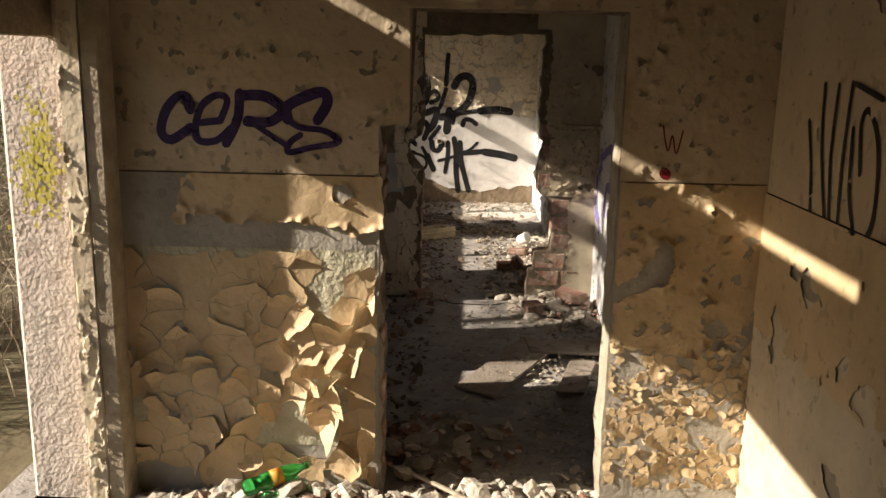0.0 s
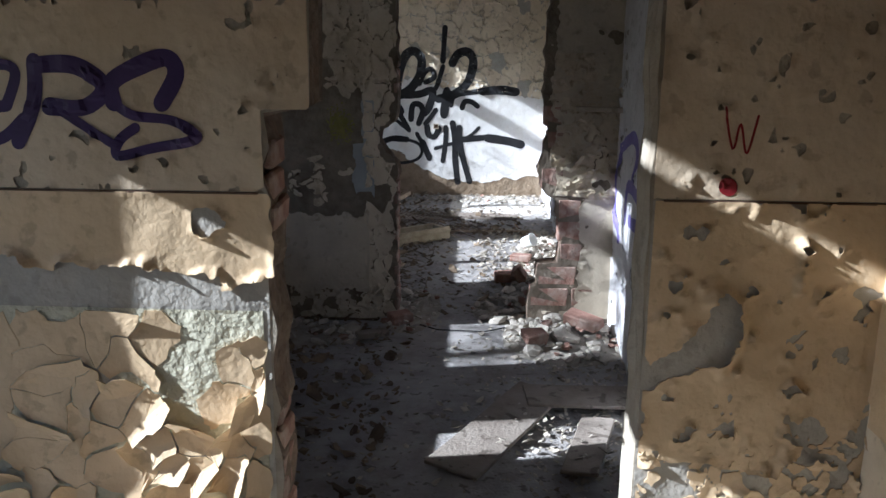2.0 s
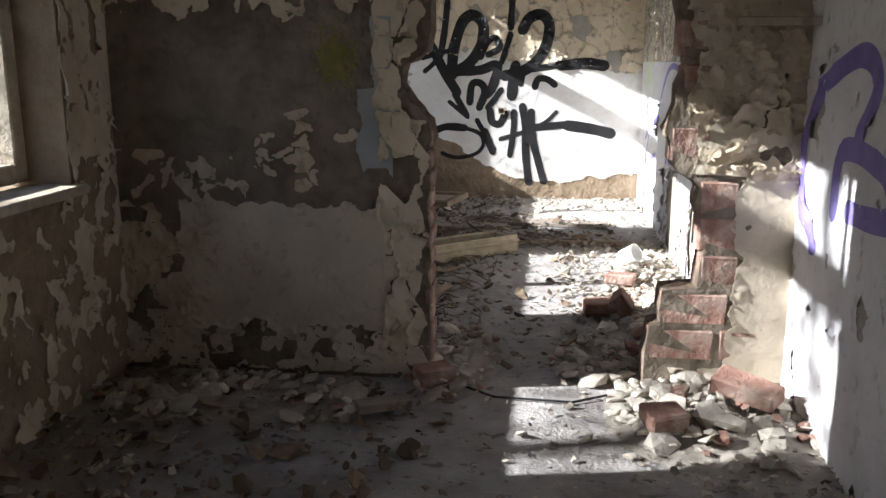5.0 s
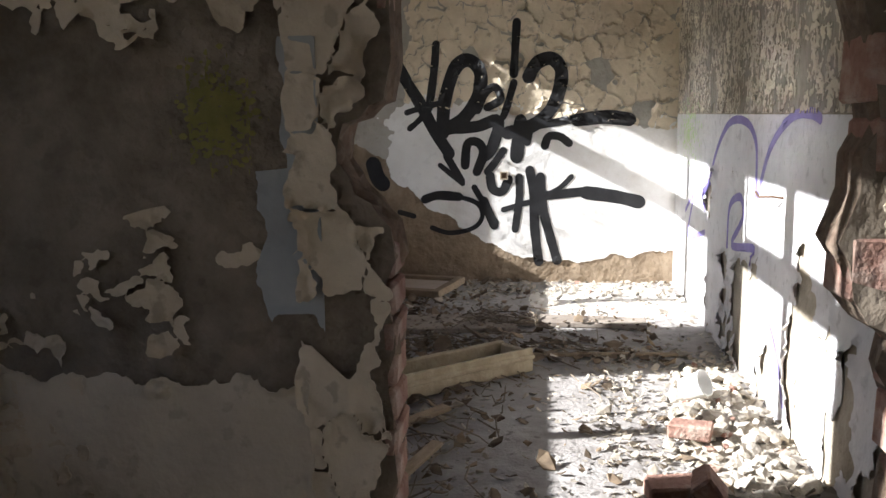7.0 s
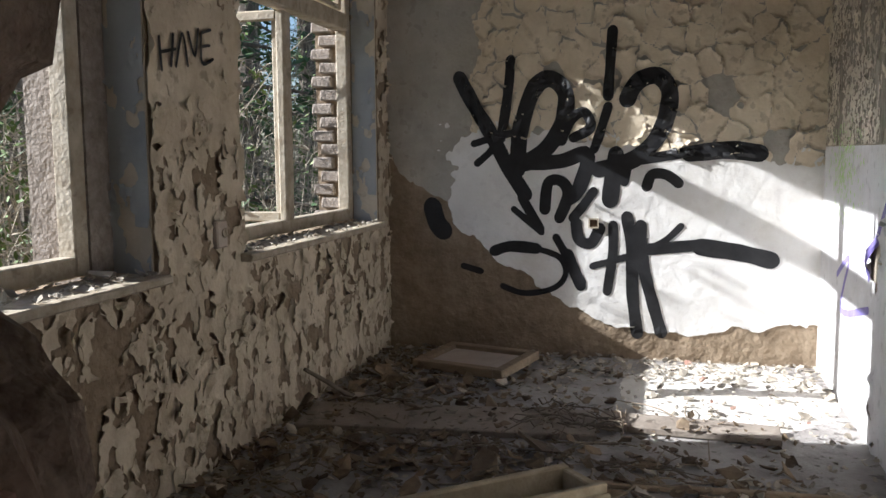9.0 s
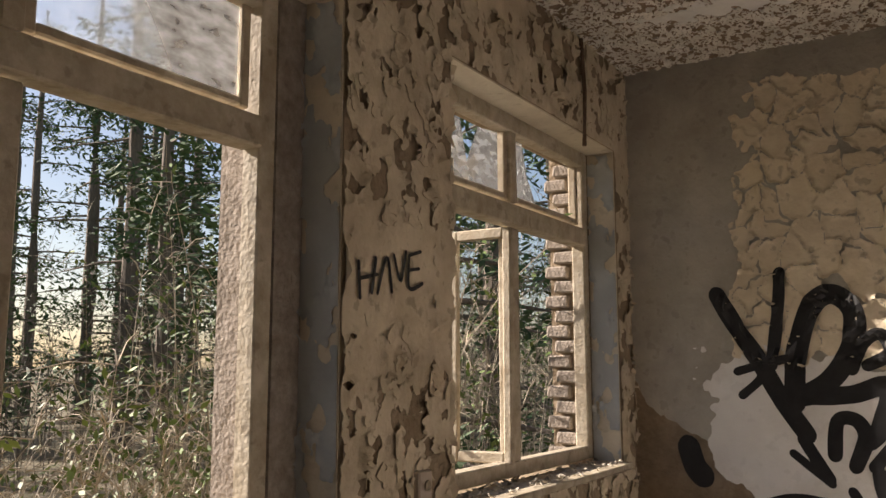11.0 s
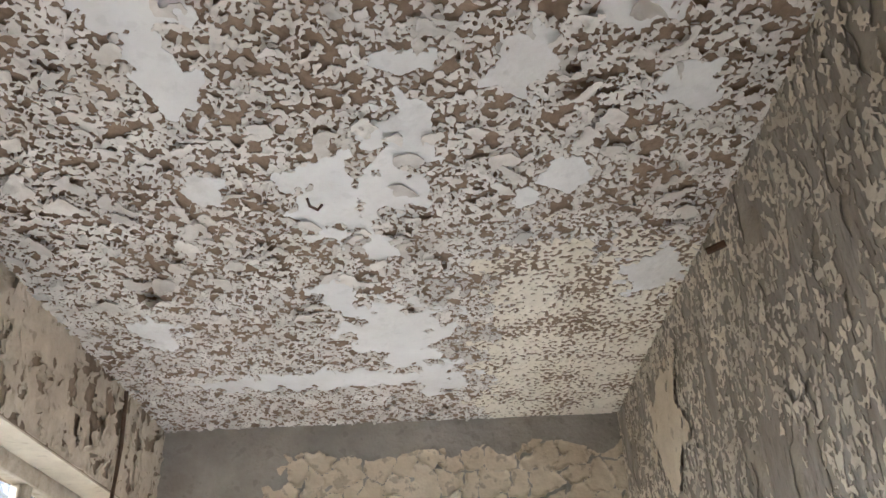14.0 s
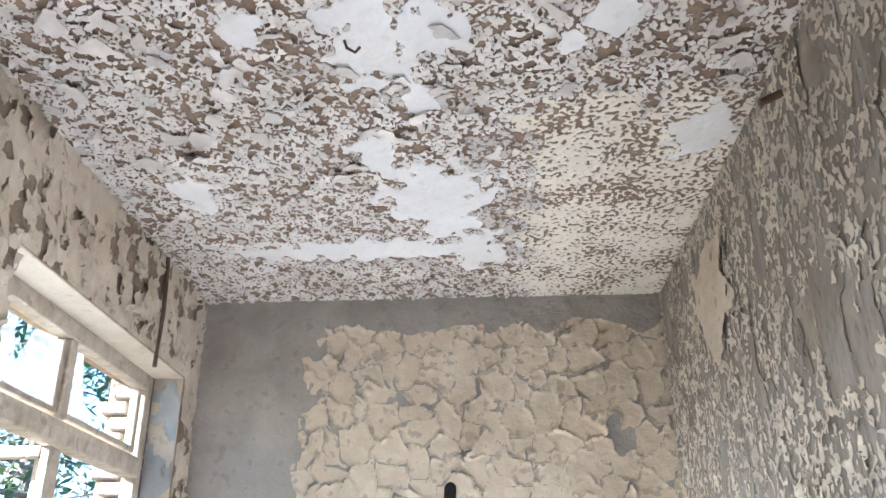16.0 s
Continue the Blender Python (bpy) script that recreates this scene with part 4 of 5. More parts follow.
def window(name, y0, y1, z0, z1, mullion, label, panes):
    x0, x1 = -1.04, -0.97
    root = empty(name)
    tagged(root, label, "window", kind="structure")
    ztr = 2.02
    fr = bar(root, "window_frame", x0, x1, y0, y0 + 0.07, z0, z1)
    bar(root, "window_frame", x0, x1, y1 - 0.07, y1, z0, z1)
    bar(root, "window_frame", x0, x1, y0 + 0.07, y1 - 0.07, z1 - 0.08, z1)
    bar(root, "window_frame", x0, x1, y0 + 0.07, y1 - 0.07, z0, z0 + 0.07)
    bar(root, "transom", x0 - 0.005, x1 + 0.015, y0 + 0.07, y1 - 0.07, ztr - 0.045, ztr + 0.05)
    for m in mullion:
        bar(root, "mullion", x0, x1 + 0.005, m - 0.035, m + 0.035, z0 + 0.07, ztr - 0.06)
        bar(root, "mullion", x0, x1, m - 0.03, m + 0.03, ztr + 0.06, z1 - 0.08)
    edges = [y0 + 0.07, *mullion, y1 - 0.07]
    for a, b in zip(edges, edges[1:]):
        for za, zb in ((ztr + 0.07, z1 - 0.09),):
            for lo, hi in ((a + 0.03, a + 0.065), (b - 0.065, b - 0.03)):
                bar(root, "sash", x0 + 0.01, x1 - 0.015, lo, hi, za, zb, M_FRAMEDARK)
            bar(root, "sash", x0 + 0.01, x1 - 0.015, a + 0.065, b - 0.065, za, za + 0.03)
    for corners in panes:
        vs = [(-1.005, y, z) for y, z in corners] + [(-1.001, y, z) for y, z in corners]
        n = len(corners)
        fs = [tuple(range(n)), tuple(range(2 * n - 1, n - 1, -1))] + [(i, (i + 1) % n, n + (i + 1) % n, n + i) for i in range(n)]
        p = raw("pane", vs, fs, M_GLASS, root)
        p.visible_shadow = False
    return root


for lo, hi in ((7.86, 9.53), (10.17, 11.90)):
    setting("window_reveal", boxes([(-0.964, XL - 0.003, lo, lo + 0.007, 0.829, 2.493), (-0.964, XL - 0.003, hi - 0.007, hi, 0.829, 2.493), (-0.964, XL - 0.003, lo, hi, 2.493, 2.5)]), M_DADO, "grey painted plaster lining the window opening")
    skin("reveal_paint", (-0.964, hi - 0.007, 0.83), (1, 0, 0), (0, 0, 1), 0.15, 1.65, 0.008, lambda u, v: 0.15 + rough(u, v, 9, 5, seed=81), M_BLUE, wall_l, 81, curl=0.02)
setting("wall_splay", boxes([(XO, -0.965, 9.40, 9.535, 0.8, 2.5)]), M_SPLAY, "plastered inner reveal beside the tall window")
window("window_1", 7.86, 9.40, 0.84, 2.5, (8.55,), "tall wooden window, white paint flaking, lower glass gone",
       [[(8.6, 2.1), (9.30, 2.1), (9.30, 2.4), (8.6, 2.4)]])
window("window_2", 10.17, 11.90, 0.84, 2.5, (11.0,), "wooden window with broken transom panes, white paint flaking",
       [[(10.28, 2.1), (10.9, 2.1), (10.9, 2.4), (10.72, 2.38), (10.62, 2.2), (10.56, 2.38), (10.28, 2.4)],
        [(11.08, 2.1), (11.3, 2.12), (11.2, 2.25), (11.15, 2.4), (11.08, 2.4)]])
window("window_3", 6.1, 7.0, 0.84, 2.5, (), "empty wooden window frame in the middle room", [])
window("window_4", 4.95, 5.40, 0.84, 2.5, (), "empty narrow window frame in the middle room", [])
# an open inner casement in the second window
case = empty("casement")
tagged(case, "white casement sash without glass standing ajar in window", "sash")
for a in ((-1.0, -0.96, 10.93, 10.965, 0.9, 1.96), (-1.28, -1.24, 10.93, 10.965, 0.9, 1.96), (-1.24, -1.0, 10.93, 10.965, 0.9, 0.95), (-1.24, -1.0, 10.93, 10.965, 1.91, 1.96)):
    bar(case, "rail", *a)
for y0, y1, kind in ((7.8, 9.56, 1), (10.14, 11.93, 2), (6.06, 7.04, 3), (4.9, 5.45, 4)):
    bm = bmesh.new()
    box(bm, -0.975, -0.755, y0, y1, 0.795, 0.828, bevel=0.006, wobble=0.003)
    tagged(part("window_sill", bm, M_FRAME), "white-painted inner window sill covered with dust and chips", "sill")

# entrance-room opening: post, boarded transom
post = empty("door_1")
tagged(post, "flaking cream wooden frame of a wide outer doorway", "door frame", kind="structure")
# sun and shade put into the post's colours: light front, darker inner strip
bar(post, "frame_post", -0.75, -0.67, YA - 0.146, YA - 0.005, 0.0, 2.62, M_BEIGE)
bar(post, "frame_post", -0.669, -0.60, YA - 0.146, YA - 0.004, 0.0, 2.62, M_FRAMEDARK)
bar(post, "transom_board", -0.84, -0.80, 2.6, 4.02, 1.95, 2.66, M_WOOD)
bar(post, "frame_head", -0.84, -0.80, 2.6, 4.02, 2.73, 2.955)
skin("post_paint", (-0.75, YA - 0.148, 0.0), (1, 0, 0), (0, 0, 1), 0.08, 2.6, 0.006, lambda u, v: 0.22 + rough(u, v, 22, 9, seed=71), M_BEIGE, post, 71, base=0.004, curl=0.02, reach=0.3)
rv = setting("wall_reveal", boxes([(-1.04, -0.752, 4.015, 4.06, -0.05, 2.62)], bevel=0.02), M_PEBBLE, "rough pebbledash reveal of the doorway with faded paint")
line = setting("painted_line", boxes([(-0.60, 0.44, YA - 0.0062, YA + 0.001, 1.427, 1.4315), (1.45, XP - 0.01, YA - 0.0062, YA + 0.001, 1.427, 1.4315), (XP - 0.0062, XP + 0.001, 0.8, YA - 0.01, 1.397, 1.401)]),
               M_IRON, "thin dark painted line along the wall", "trim")

# ---- sprayed writing ----
def on_far(u, v, d):
    a = u - XL
    return (u, YF - max(far_skim(a, v), far_white_height(a, v) if v < 1.6 else 0.0, far_cream_height(a, v)) - 0.0012 - d, v)


FAR_TAG = [
(0.045, [(-0.34, 1.70), (-0.27, 1.57), (-0.15, 1.37), (-0.04, 1.16), (0.07, 0.99)]),
    (0.030, [(-0.02, 1.80), (-0.04, 1.59), (-0.08, 1.33)]),
    (0.022, [(-0.25, 1.30), (-0.11, 1.34), (0.07, 1.38)]),
    (0.022, [(-0.23, 1.18), (-0.14, 1.26), (-0.09, 1.35)]),
    (0.050, [(0.02, 1.14), (0.04, 1.38), (0.12, 1.62), (0.22, 1.68), (0.31, 1.59), (0.29, 1.41), (0.19, 1.26), (0.07, 1.18)]),
    (0.045, [(0.07, 1.18), (0.28, 1.19), (0.44, 1.23), (0.40, 1.04), (0.34, 0.97)]),
    (0.030, [(0.29, 1.31), (0.34, 1.43), (0.42, 1.48), (0.46, 1.39), (0.36, 1.33)]),
    (0.030, [(0.58, 1.95), (0.57, 1.77), (0.56, 1.57)]),
    (0.028, [(0.56, 1.51), (0.51, 1.34), (0.48, 1.26)]),
    (0.050, [(0.67, 1.55), (0.73, 1.65), (0.84, 1.68), (0.91, 1.58), (0.88, 1.40), (0.80, 1.27), (0.69, 1.19), (0.51, 1.14)]),
    (0.030, [(0.64, 1.18), (0.90, 1.22), (1.06, 1.25)]),
    (0.050, [(1.03, 1.23), (1.24, 1.25), (1.41, 1.23)]),
    (0.050, [(0.61, 1.23), (0.59, 1.07), (0.58, 0.96)]),
    (0.030, [(0.68, 1.21), (0.66, 1.07)]),
    (0.035, [(0.19, 0.90), (0.21, 1.06), (0.29, 1.07), (0.33, 0.99), (0.28, 0.85)]),
    (0.020, [(0.00, 0.90), (0.17, 0.76)]),
    (0.030, [(0.05, 0.97), (0.16, 0.78)]),
    (0.028, [(0.48, 1.01), (0.41, 0.91), (0.36, 0.85)]),
    (0.030, [(0.79, 1.04), (0.82, 1.11), (0.90, 1.11), (0.97, 1.06)]),
    (0.035, [(0.38, 0.82), (0.40, 0.72), (0.47, 0.70), (0.52, 0.79)]),
    (0.025, [(0.26, 0.73), (0.33, 0.61), (0.42, 0.46)]),
    (0.035, [(0.33, 0.63), (0.41, 0.44)]),
    (0.035, [(-0.12, 0.64), (-0.02, 0.67), (0.14, 0.66)]),
    (0.018, [(0.14, 0.66), (0.28, 0.61), (0.32, 0.51), (0.25, 0.42), (0.07, 0.38), (-0.07, 0.42)]),
    (0.028, [(0.60, 0.81), (0.60, 0.64), (0.57, 0.41)]),
    (0.020, [(0.48, 0.56), (0.68, 0.62)]),
    (0.035, [(0.68, 0.86), (0.71, 0.67), (0.72, 0.40), (0.75, 0.16)]),
    (0.035, [(0.76, 0.81), (0.78, 0.57), (0.84, 0.34), (0.89, 0.17)]),
    (0.020, [(0.81, 0.67), (0.91, 0.73), (0.99, 0.81)]),
    (0.035, [(0.81, 0.67), (1.10, 0.70)]),
    (0.050, [(1.10, 0.69), (1.32, 0.66), (1.49, 0.62)]),
    (0.060, [(-0.52, 0.91), (-0.49, 0.81), (-0.45, 0.76)]),
    (0.020, [(-0.32, 0.54), (-0.21, 0.51)]),
]
spray("far_wall_tag", FAR_TAG, on_far, M_BLACK, "large black sprayed tag on the peeling far wall")
CERS = [
    (0.045, [(-0.30, 1.68), (-0.31, 1.73), (-0.35, 1.73), (-0.40, 1.67), (-0.42, 1.59), (-0.38, 1.56), (-0.30, 1.61)]),
    (0.035, [(-0.26, 1.63), (-0.18, 1.64)]),
    (0.035, [(-0.18, 1.64), (-0.15, 1.72), (-0.19, 1.74), (-0.25, 1.70), (-0.28, 1.62), (-0.27, 1.56), (-0.20, 1.56), (-0.14, 1.61)]),
    (0.045, [(-0.16, 1.55), (-0.11, 1.65), (-0.10, 1.75)]),
    (0.050, [(-0.10, 1.74), (0.00, 1.74), (0.07, 1.69), (0.02, 1.64), (-0.07, 1.64)]),
    (0.030, [(-0.07, 1.65), (-0.00, 1.60), (0.08, 1.55)]),
    (0.050, [(0.21, 1.65), (0.25, 1.72), (0.23, 1.76), (0.16, 1.74), (0.09, 1.70), (0.09, 1.65)]),
    (0.030, [(0.09, 1.65), (0.14, 1.62), (0.23, 1.61), (0.29, 1.58), (0.28, 1.56), (0.18, 1.54), (0.09, 1.52), (0.10, 1.56), (0.14, 1.59)]),
]
spray("purple_tag", [(w * 0.42, p) for w, p in CERS], lambda u, v, d: (u, YA - cream_height(u - XL, v - 1.435) - 0.001 - d, v), M_PURPLE, "dark purple sprayed word CERS on cream wall")
PORCH_TAG = [
    (0.020, [(3.73, 1.71), (3.67, 1.55), (3.64, 1.40)]),
    (0.020, [(3.63, 1.84), (3.60, 1.63), (3.51, 1.38)]),
    (0.020, [(3.52, 1.84), (3.52, 1.60), (3.47, 1.36)]),
    (0.020, [(3.42, 1.85), (3.43, 1.61), (3.41, 1.38)]),
    (0.020, [(3.38, 1.71), (3.36, 1.53), (3.31, 1.42), (3.25, 1.36), (3.18, 1.46), (3.20, 1.66), (3.28, 1.77), (3.33, 1.73), (3.30, 1.58)]),
    (0.018, [(3.40, 1.85), (3.21, 1.81)]),
]
spray("porch_tag", [(w * 0.55, p) for w, p in PORCH_TAG], lambda u, v, d: (XP - 0.0075 - d, u, v), M_BLACK, "thin black sprayed scrawl on the side wall")
HAVE = [
    (0.020, [(9.60, 1.65), (9.61, 1.54)]),
    (0.015, [(9.61, 1.60), (9.70, 1.62)]),
    (0.020, [(9.69, 1.67), (9.67, 1.56)]),
    (0.018, [(9.70, 1.56), (9.75, 1.68), (9.78, 1.57)]),
    (0.018, [(9.79, 1.69), (9.83, 1.61), (9.86, 1.71)]),
    (0.018, [(9.88, 1.70), (9.88, 1.59), (9.96, 1.61)]),
    (0.016, [(9.88, 1.70), (9.95, 1.72)]),
    (0.016, [(9.88, 1.65), (9.94, 1.66)]),
]
spray("pier_writing", [(w * 0.38, p) for w, p in HAVE], lambda u, v, d: (XL + left_height(u - YA2, v) + 0.006 + d, u, v), M_BLACK, "black hand-sprayed word HAVE on the window pier")
RIGHT_TAG = [
    (0.030, [(10.90, 0.70), (10.66, 1.01), (10.32, 1.21), (9.92, 1.23), (9.69, 1.13), (9.66, 0.90)]),
    (0.030, [(10.23, 0.58), (10.20, 0.79), (9.96, 0.86), (9.90, 0.76), (10.12, 0.60), (9.66, 0.65), (9.70, 0.58)]),
    (0.030, [(9.62, 0.90), (9.44, 1.12), (9.15, 1.25), (8.90, 1.27), (8.78, 1.25)]),
    (0.025, [(11.60, 0.62), (11.32, 0.73), (11.47, 0.46), (10.88, 0.56)]),
    (0.020, [(9.33, 0.38), (9.18, 0.27), (9.07, 0.10)]),
]
spray("right_wall_tag", [(w * 0.7, p) for w, p in RIGHT_TAG], lambda u, v, d: (XR - right_height(YF - u, v) - 0.001 - d, u, v), M_VIOLET, "faded violet sprayed letters on the pale wall")
MIDDLE_TAG = [
    (0.050, [(7.10, 0.65), (7.30, 0.86), (7.18, 1.15), (6.81, 1.29), (6.64, 1.21), (6.76, 1.05)]),
    (0.050, [(6.93, 0.80), (6.88, 1.00), (6.52, 0.97), (6.46, 0.85), (6.79, 0.82)]),
    (0.030, [(6.30, 1.00), (6.12, 1.16), (5.87, 1.27)]),
    (0.030, [(6.32, 1.05), (5.98, 0.96), (6.17, 0.83)]),
]
spray("middle_tag", [(w * 0.75, p) for w, p in MIDDLE_TAG], lambda u, v, d: (X2 - middle_height(YB - u, v) - 0.001 - d, u, v), M_VIOLET, "violet sprayed loops on the middle room's wall")
spray("red_mark", [(0.022, [(1.60, 1.47), (1.605, 1.465)]), (0.003, [(1.58, 1.66), (1.605, 1.56), (1.62, 1.62), (1.64, 1.55), (1.66, 1.64)])],
      lambda u, v, d: (u, YA - cream_height(u - XL, v - 1.435) - 0.001 - d, v), M_RED, "small red paint splash on the cream wall")


def speckle(name, place, cu, cv, su, sv, n, size, material, label, seed):
    rng = random.Random(seed)
    verts, faces = [], []
    for i in range(n):
        u, v = rng.gauss(cu, su), rng.gauss(cv, sv)
        r = size * rng.uniform(0.3, 1.2)
        b = len(verts)
        for k in range(6):
            a = k * math.pi / 3 + rng.uniform(-0.3, 0.3)
            verts.append(place(u + r * math.cos(a), v + r * 1.8 * math.sin(a), 0.0001 * (i % 20)))
        faces.append(tuple(range(b, b + 6)))
    return tagged(raw(name, verts, faces, material), label, "paint mark", kind="stuff")


speckle("yellow_paint_mark", lambda u, v, d: (u, 4.008 - d, v), -0.90, 1.45, 0.045, 0.11, 330, 0.007, M_YELLOW, "yellow spray mark on the rough reveal", 5)
speckle("yellow_wall_mark", lambda u, v, d: (u + 0.012 * math.sin(u * 150), YB - 0.006 - d, v), 0.12, 1.28, 0.035, 0.045, 900, 0.0035, M_FADED, "faint yellow spray mark on damp plaster", 6)
speckle("lime_paint_mark", lambda u, v, d: (XR - right_height(YF - u, min(v, 1.26)) - 0.001 - d, u, v), 11.55, 1.18, 0.18, 0.12, 420, 0.008, M_LIME, "lime green spray mark on the pale wall", 7)

# ---- rubble and litter ----
CHUNKS = [chunk_mesh("chunk", s, M_RUBBLE, q) for s, q in ((0.02, 0.6), (0.028, 0.5), (0.036, 0.6), (0.045, 0.45), (0.06, 0.5), (0.03, 0.3))]
REDS = [chunk_mesh("red_chunk", s, M_BRICK, 0.6) for s in (0.03, 0.045)]


def pile(name, cx, cy, rx, ry, hgt, n, label, big=1.0, red=0.12, z=0.0, seed=1, dust=None):
    rng = random.Random(seed)
    root = empty(name, (cx, cy, z))
    tagged(root, label, "rubble")
    bm = bmesh.new()
    bmesh.ops.create_grid(bm, x_segments=22, y_segments=22, size=1.0)
    for v in bm.verts:
        r = min(1.0, v.co.length)
        v.co = Vector((v.co.x * rx * 1.1, v.co.y * ry * 1.1, hgt * max(0, 1 - r) ** 0.8 * (0.75 + 0.5 * noise.noise(v.co * 6)) - 0.004))
    part("mound", bm, dust or M_CHIPDUST, root)
    for i in range(n):
        a, r = rng.uniform(0, 2 * math.pi), math.sqrt(rng.random())
        x, y = math.cos(a) * r * rx, math.sin(a) * r * ry
        ob = new("chunk", rng.choice(REDS if rng.random() < red else CHUNKS))
        ob.parent = root
        zz = hgt * max(0, 1 - r) ** 0.8 * 0.9 + rng.uniform(0, 0.012)
        ob.matrix_local = pose(x, y, zz + 0.008, rng.uniform(-30, 30), rng.uniform(-30, 30), rng.uniform(0, 360)) @ Matrix.Scale(big * rng.uniform(0.5, 1.3), 4)
    return root


M_CHIPDUST = mat("rubble_dust", (0.26, 0.235, 0.20), (0.44, 0.40, 0.34), 14, 0.97, 0.9, 40)
pile("rubble_pile", 1.55, 7.05, 0.36, 0.42, 0.11, 170, "heap of broken plaster and brick against the sprayed wall", 1.0, 0.15, seed=2)
pile("rubble_pile", 1.55, 9.0, 0.2, 0.9, 0.06, 230, "low heap of plaster chunks along the pale wall", 0.75, 0.08, seed=3)
pile("rubble_pile", 1.45, 7.85, 0.25, 0.4, 0.08, 80, "broken brick and plaster beside the broken opening", 1.3, 0.3, seed=4)
pile("rubble_pile", 0.15, 3.93, 0.75, 0.15, 0.13, 260, "plaster rubble along the foot of the peeling wall", 0.9, 0.1, seed=5)
pile("rubble_pile", 1.0, 4.05, 0.5, 0.2, 0.10, 150, "sunlit plaster rubble on the doorway threshold", 0.9, 0.1, seed=6)
pile("rubble_pile", 0.75, 4.6, 0.4, 0.4, 0.03, 90, "brick and plaster bits inside the first doorway", 1.0, 0.3, seed=7)
pile("rubble_pile", -0.25, 7.05, 0.6, 0.25, 0.04, 110, "plaster lumps on the floor by the damp wall", 0.9, 0.05, seed=8)
pile("rubble_pile", 0.55, 7.6, 0.2, 0.5, 0.04, 80, "small rubble beside the broken jamb", 0.8, 0.2, seed=9)


# plaster dust whitened so its colour carries the sun patch's glare and bounce
pile("rubble_pile", 1.22, 11.45, 0.55, 0.66, 0.03, 120, "plaster crumbs and dust, whitened for sun glare in the corner", 0.5, 0.02, seed=10, dust=M_SUNDUST)
pile("rubble_pile", 1.25, 7.62, 0.3, 0.3, 0.03, 70, "broken plaster scattered in the broken opening", 0.9, 0.15, seed=11)


def loose_brick(x, y, z, rz, rx=0, ry=0, size=(0.24, 0.115, 0.07)):
    me = brick_mesh(*size)
    ob = new("loose_brick", me)
    ob.matrix_world = pose(x, y, z, rx, ry, rz)
    return tagged(ob, "broken red brick lying on plaster rubble", "brick", "loose bricks")


loose_brick(1.66, 7.05, 0.13, -35, 8, 6)
loose_brick(1.35, 6.85, 0.09, 20, 10, 0, (0.14, 0.11, 0.07))
loose_brick(1.25, 8.35, 0.045, 8)
loose_brick(1.32, 8.25, 0.10, 80, 50, 0, (0.15, 0.11, 0.07))
loose_brick(1.36, 8.85, 0.07, -15, 0, 0, (0.16, 0.1, 0.06))
loose_brick(0.5, 7.3, 0.04, 30, 0, 0, (0.15, 0.11, 0.07))


def litter(name, n, x0, x1, y0, y1, size, material, label, dense, seed, z=0.004, tall=0.5, category="debris"):
    """Small flat bits scattered on the floor; dense(x, y) in 0..1 tells how thick they lie."""
    rng = random.Random(seed)
    verts, faces = [], []
    made = 0
    for _ in range(n * 6):
        if made >= n:
            break
        x, y = rng.uniform(x0, x1), rng.uniform(y0, y1)
        if rng.random() > dense(x, y):
            continue
        made += 1
        s = size * rng.lognormvariate(0, 0.45)
        m = pose(x, y, z + s * 0.25 + rng.uniform(0, 0.008), rng.uniform(-35, 35) * tall * 2, rng.uniform(-35, 35) * tall * 2, rng.uniform(0, 360))
        b, k = len(verts), rng.randint(4, 6)
        for lay in (0.0, 0.12):
            for i in range(k):
                a = 2 * math.pi * i / k + 0.3 * rng.random()
                verts.append(tuple(m @ Vector((s * math.cos(a) * rng.uniform(0.7, 1.1), s * 0.65 * math.sin(a), s * lay + 0.12 * s * math.cos(2 * a)))))
        faces += [tuple(range(b + k - 1, b - 1, -1)), tuple(range(b + k, b + 2 * k))]
        faces += [(b + i, b + (i + 1) % k, b + k + (i + 1) % k, b + k + i) for i in range(k)]
    return tagged(raw(name, verts, faces, material), label, category, kind="stuff")


def edge3(x, y):
    left = max(0.0, 1 - (x - XL) / 0.9)
    return 0.10 + 0.75 * left + (0.6 if y > 11.6 else 0) + (0.5 if x > 1.0 and y < 10.2 else 0) + 0.3 * max(0, fbm(x, y, 2, 2))


litter("paint_chips", 5200, XL, XR, YB2, YF, 0.014, M_CHIP, "fallen paint chips covering the concrete floor", edge3, 81)
litter("dead_leaves", 2600, XL, XR - 0.3, YB2, YF, 0.022, M_LEAFLITTER, "dry brown leaves scattered over the floor", lambda x, y: 0.0 if x > 0.7 and y > 10.75 else 0.08 + max(0, 1 - (x - XL) / 1.5) * 0.7 + (0.4 if 9.9 < y < 10.4 else 0), 82)
litter("paint_chips", 2600, XL, X2, YA2, YB, 0.013, M_CHIP, "paint chips on the middle room floor", lambda x, y: 0.15 + 0.8 * max(0, 1 - abs(x - (-0.5)) / 0.6) + 0.8 * (x > 1.2), 83)
litter("dark_litter", 900, XL, 0.6, YA2, YB, 0.02, M_LEAFLITTER, "dark leaves and dirt on the floor", lambda x, y: 0.5, 84)
litter("porch_chips", 1600, XL, XP, 3.3, YA - 0.02, 0.016, M_CHIP, "paint chips and plaster crumbs on the porch floor", lambda x, y: 0.8, 85)
litter("sill_chips", 500, -0.96, -0.77, 7.86, 11.9, 0.012, M_CHIP, "paint chips lying along the window sills", lambda x, y: 0 if 9.52 < y < 10.17 else 0.8, 86, z=0.829)


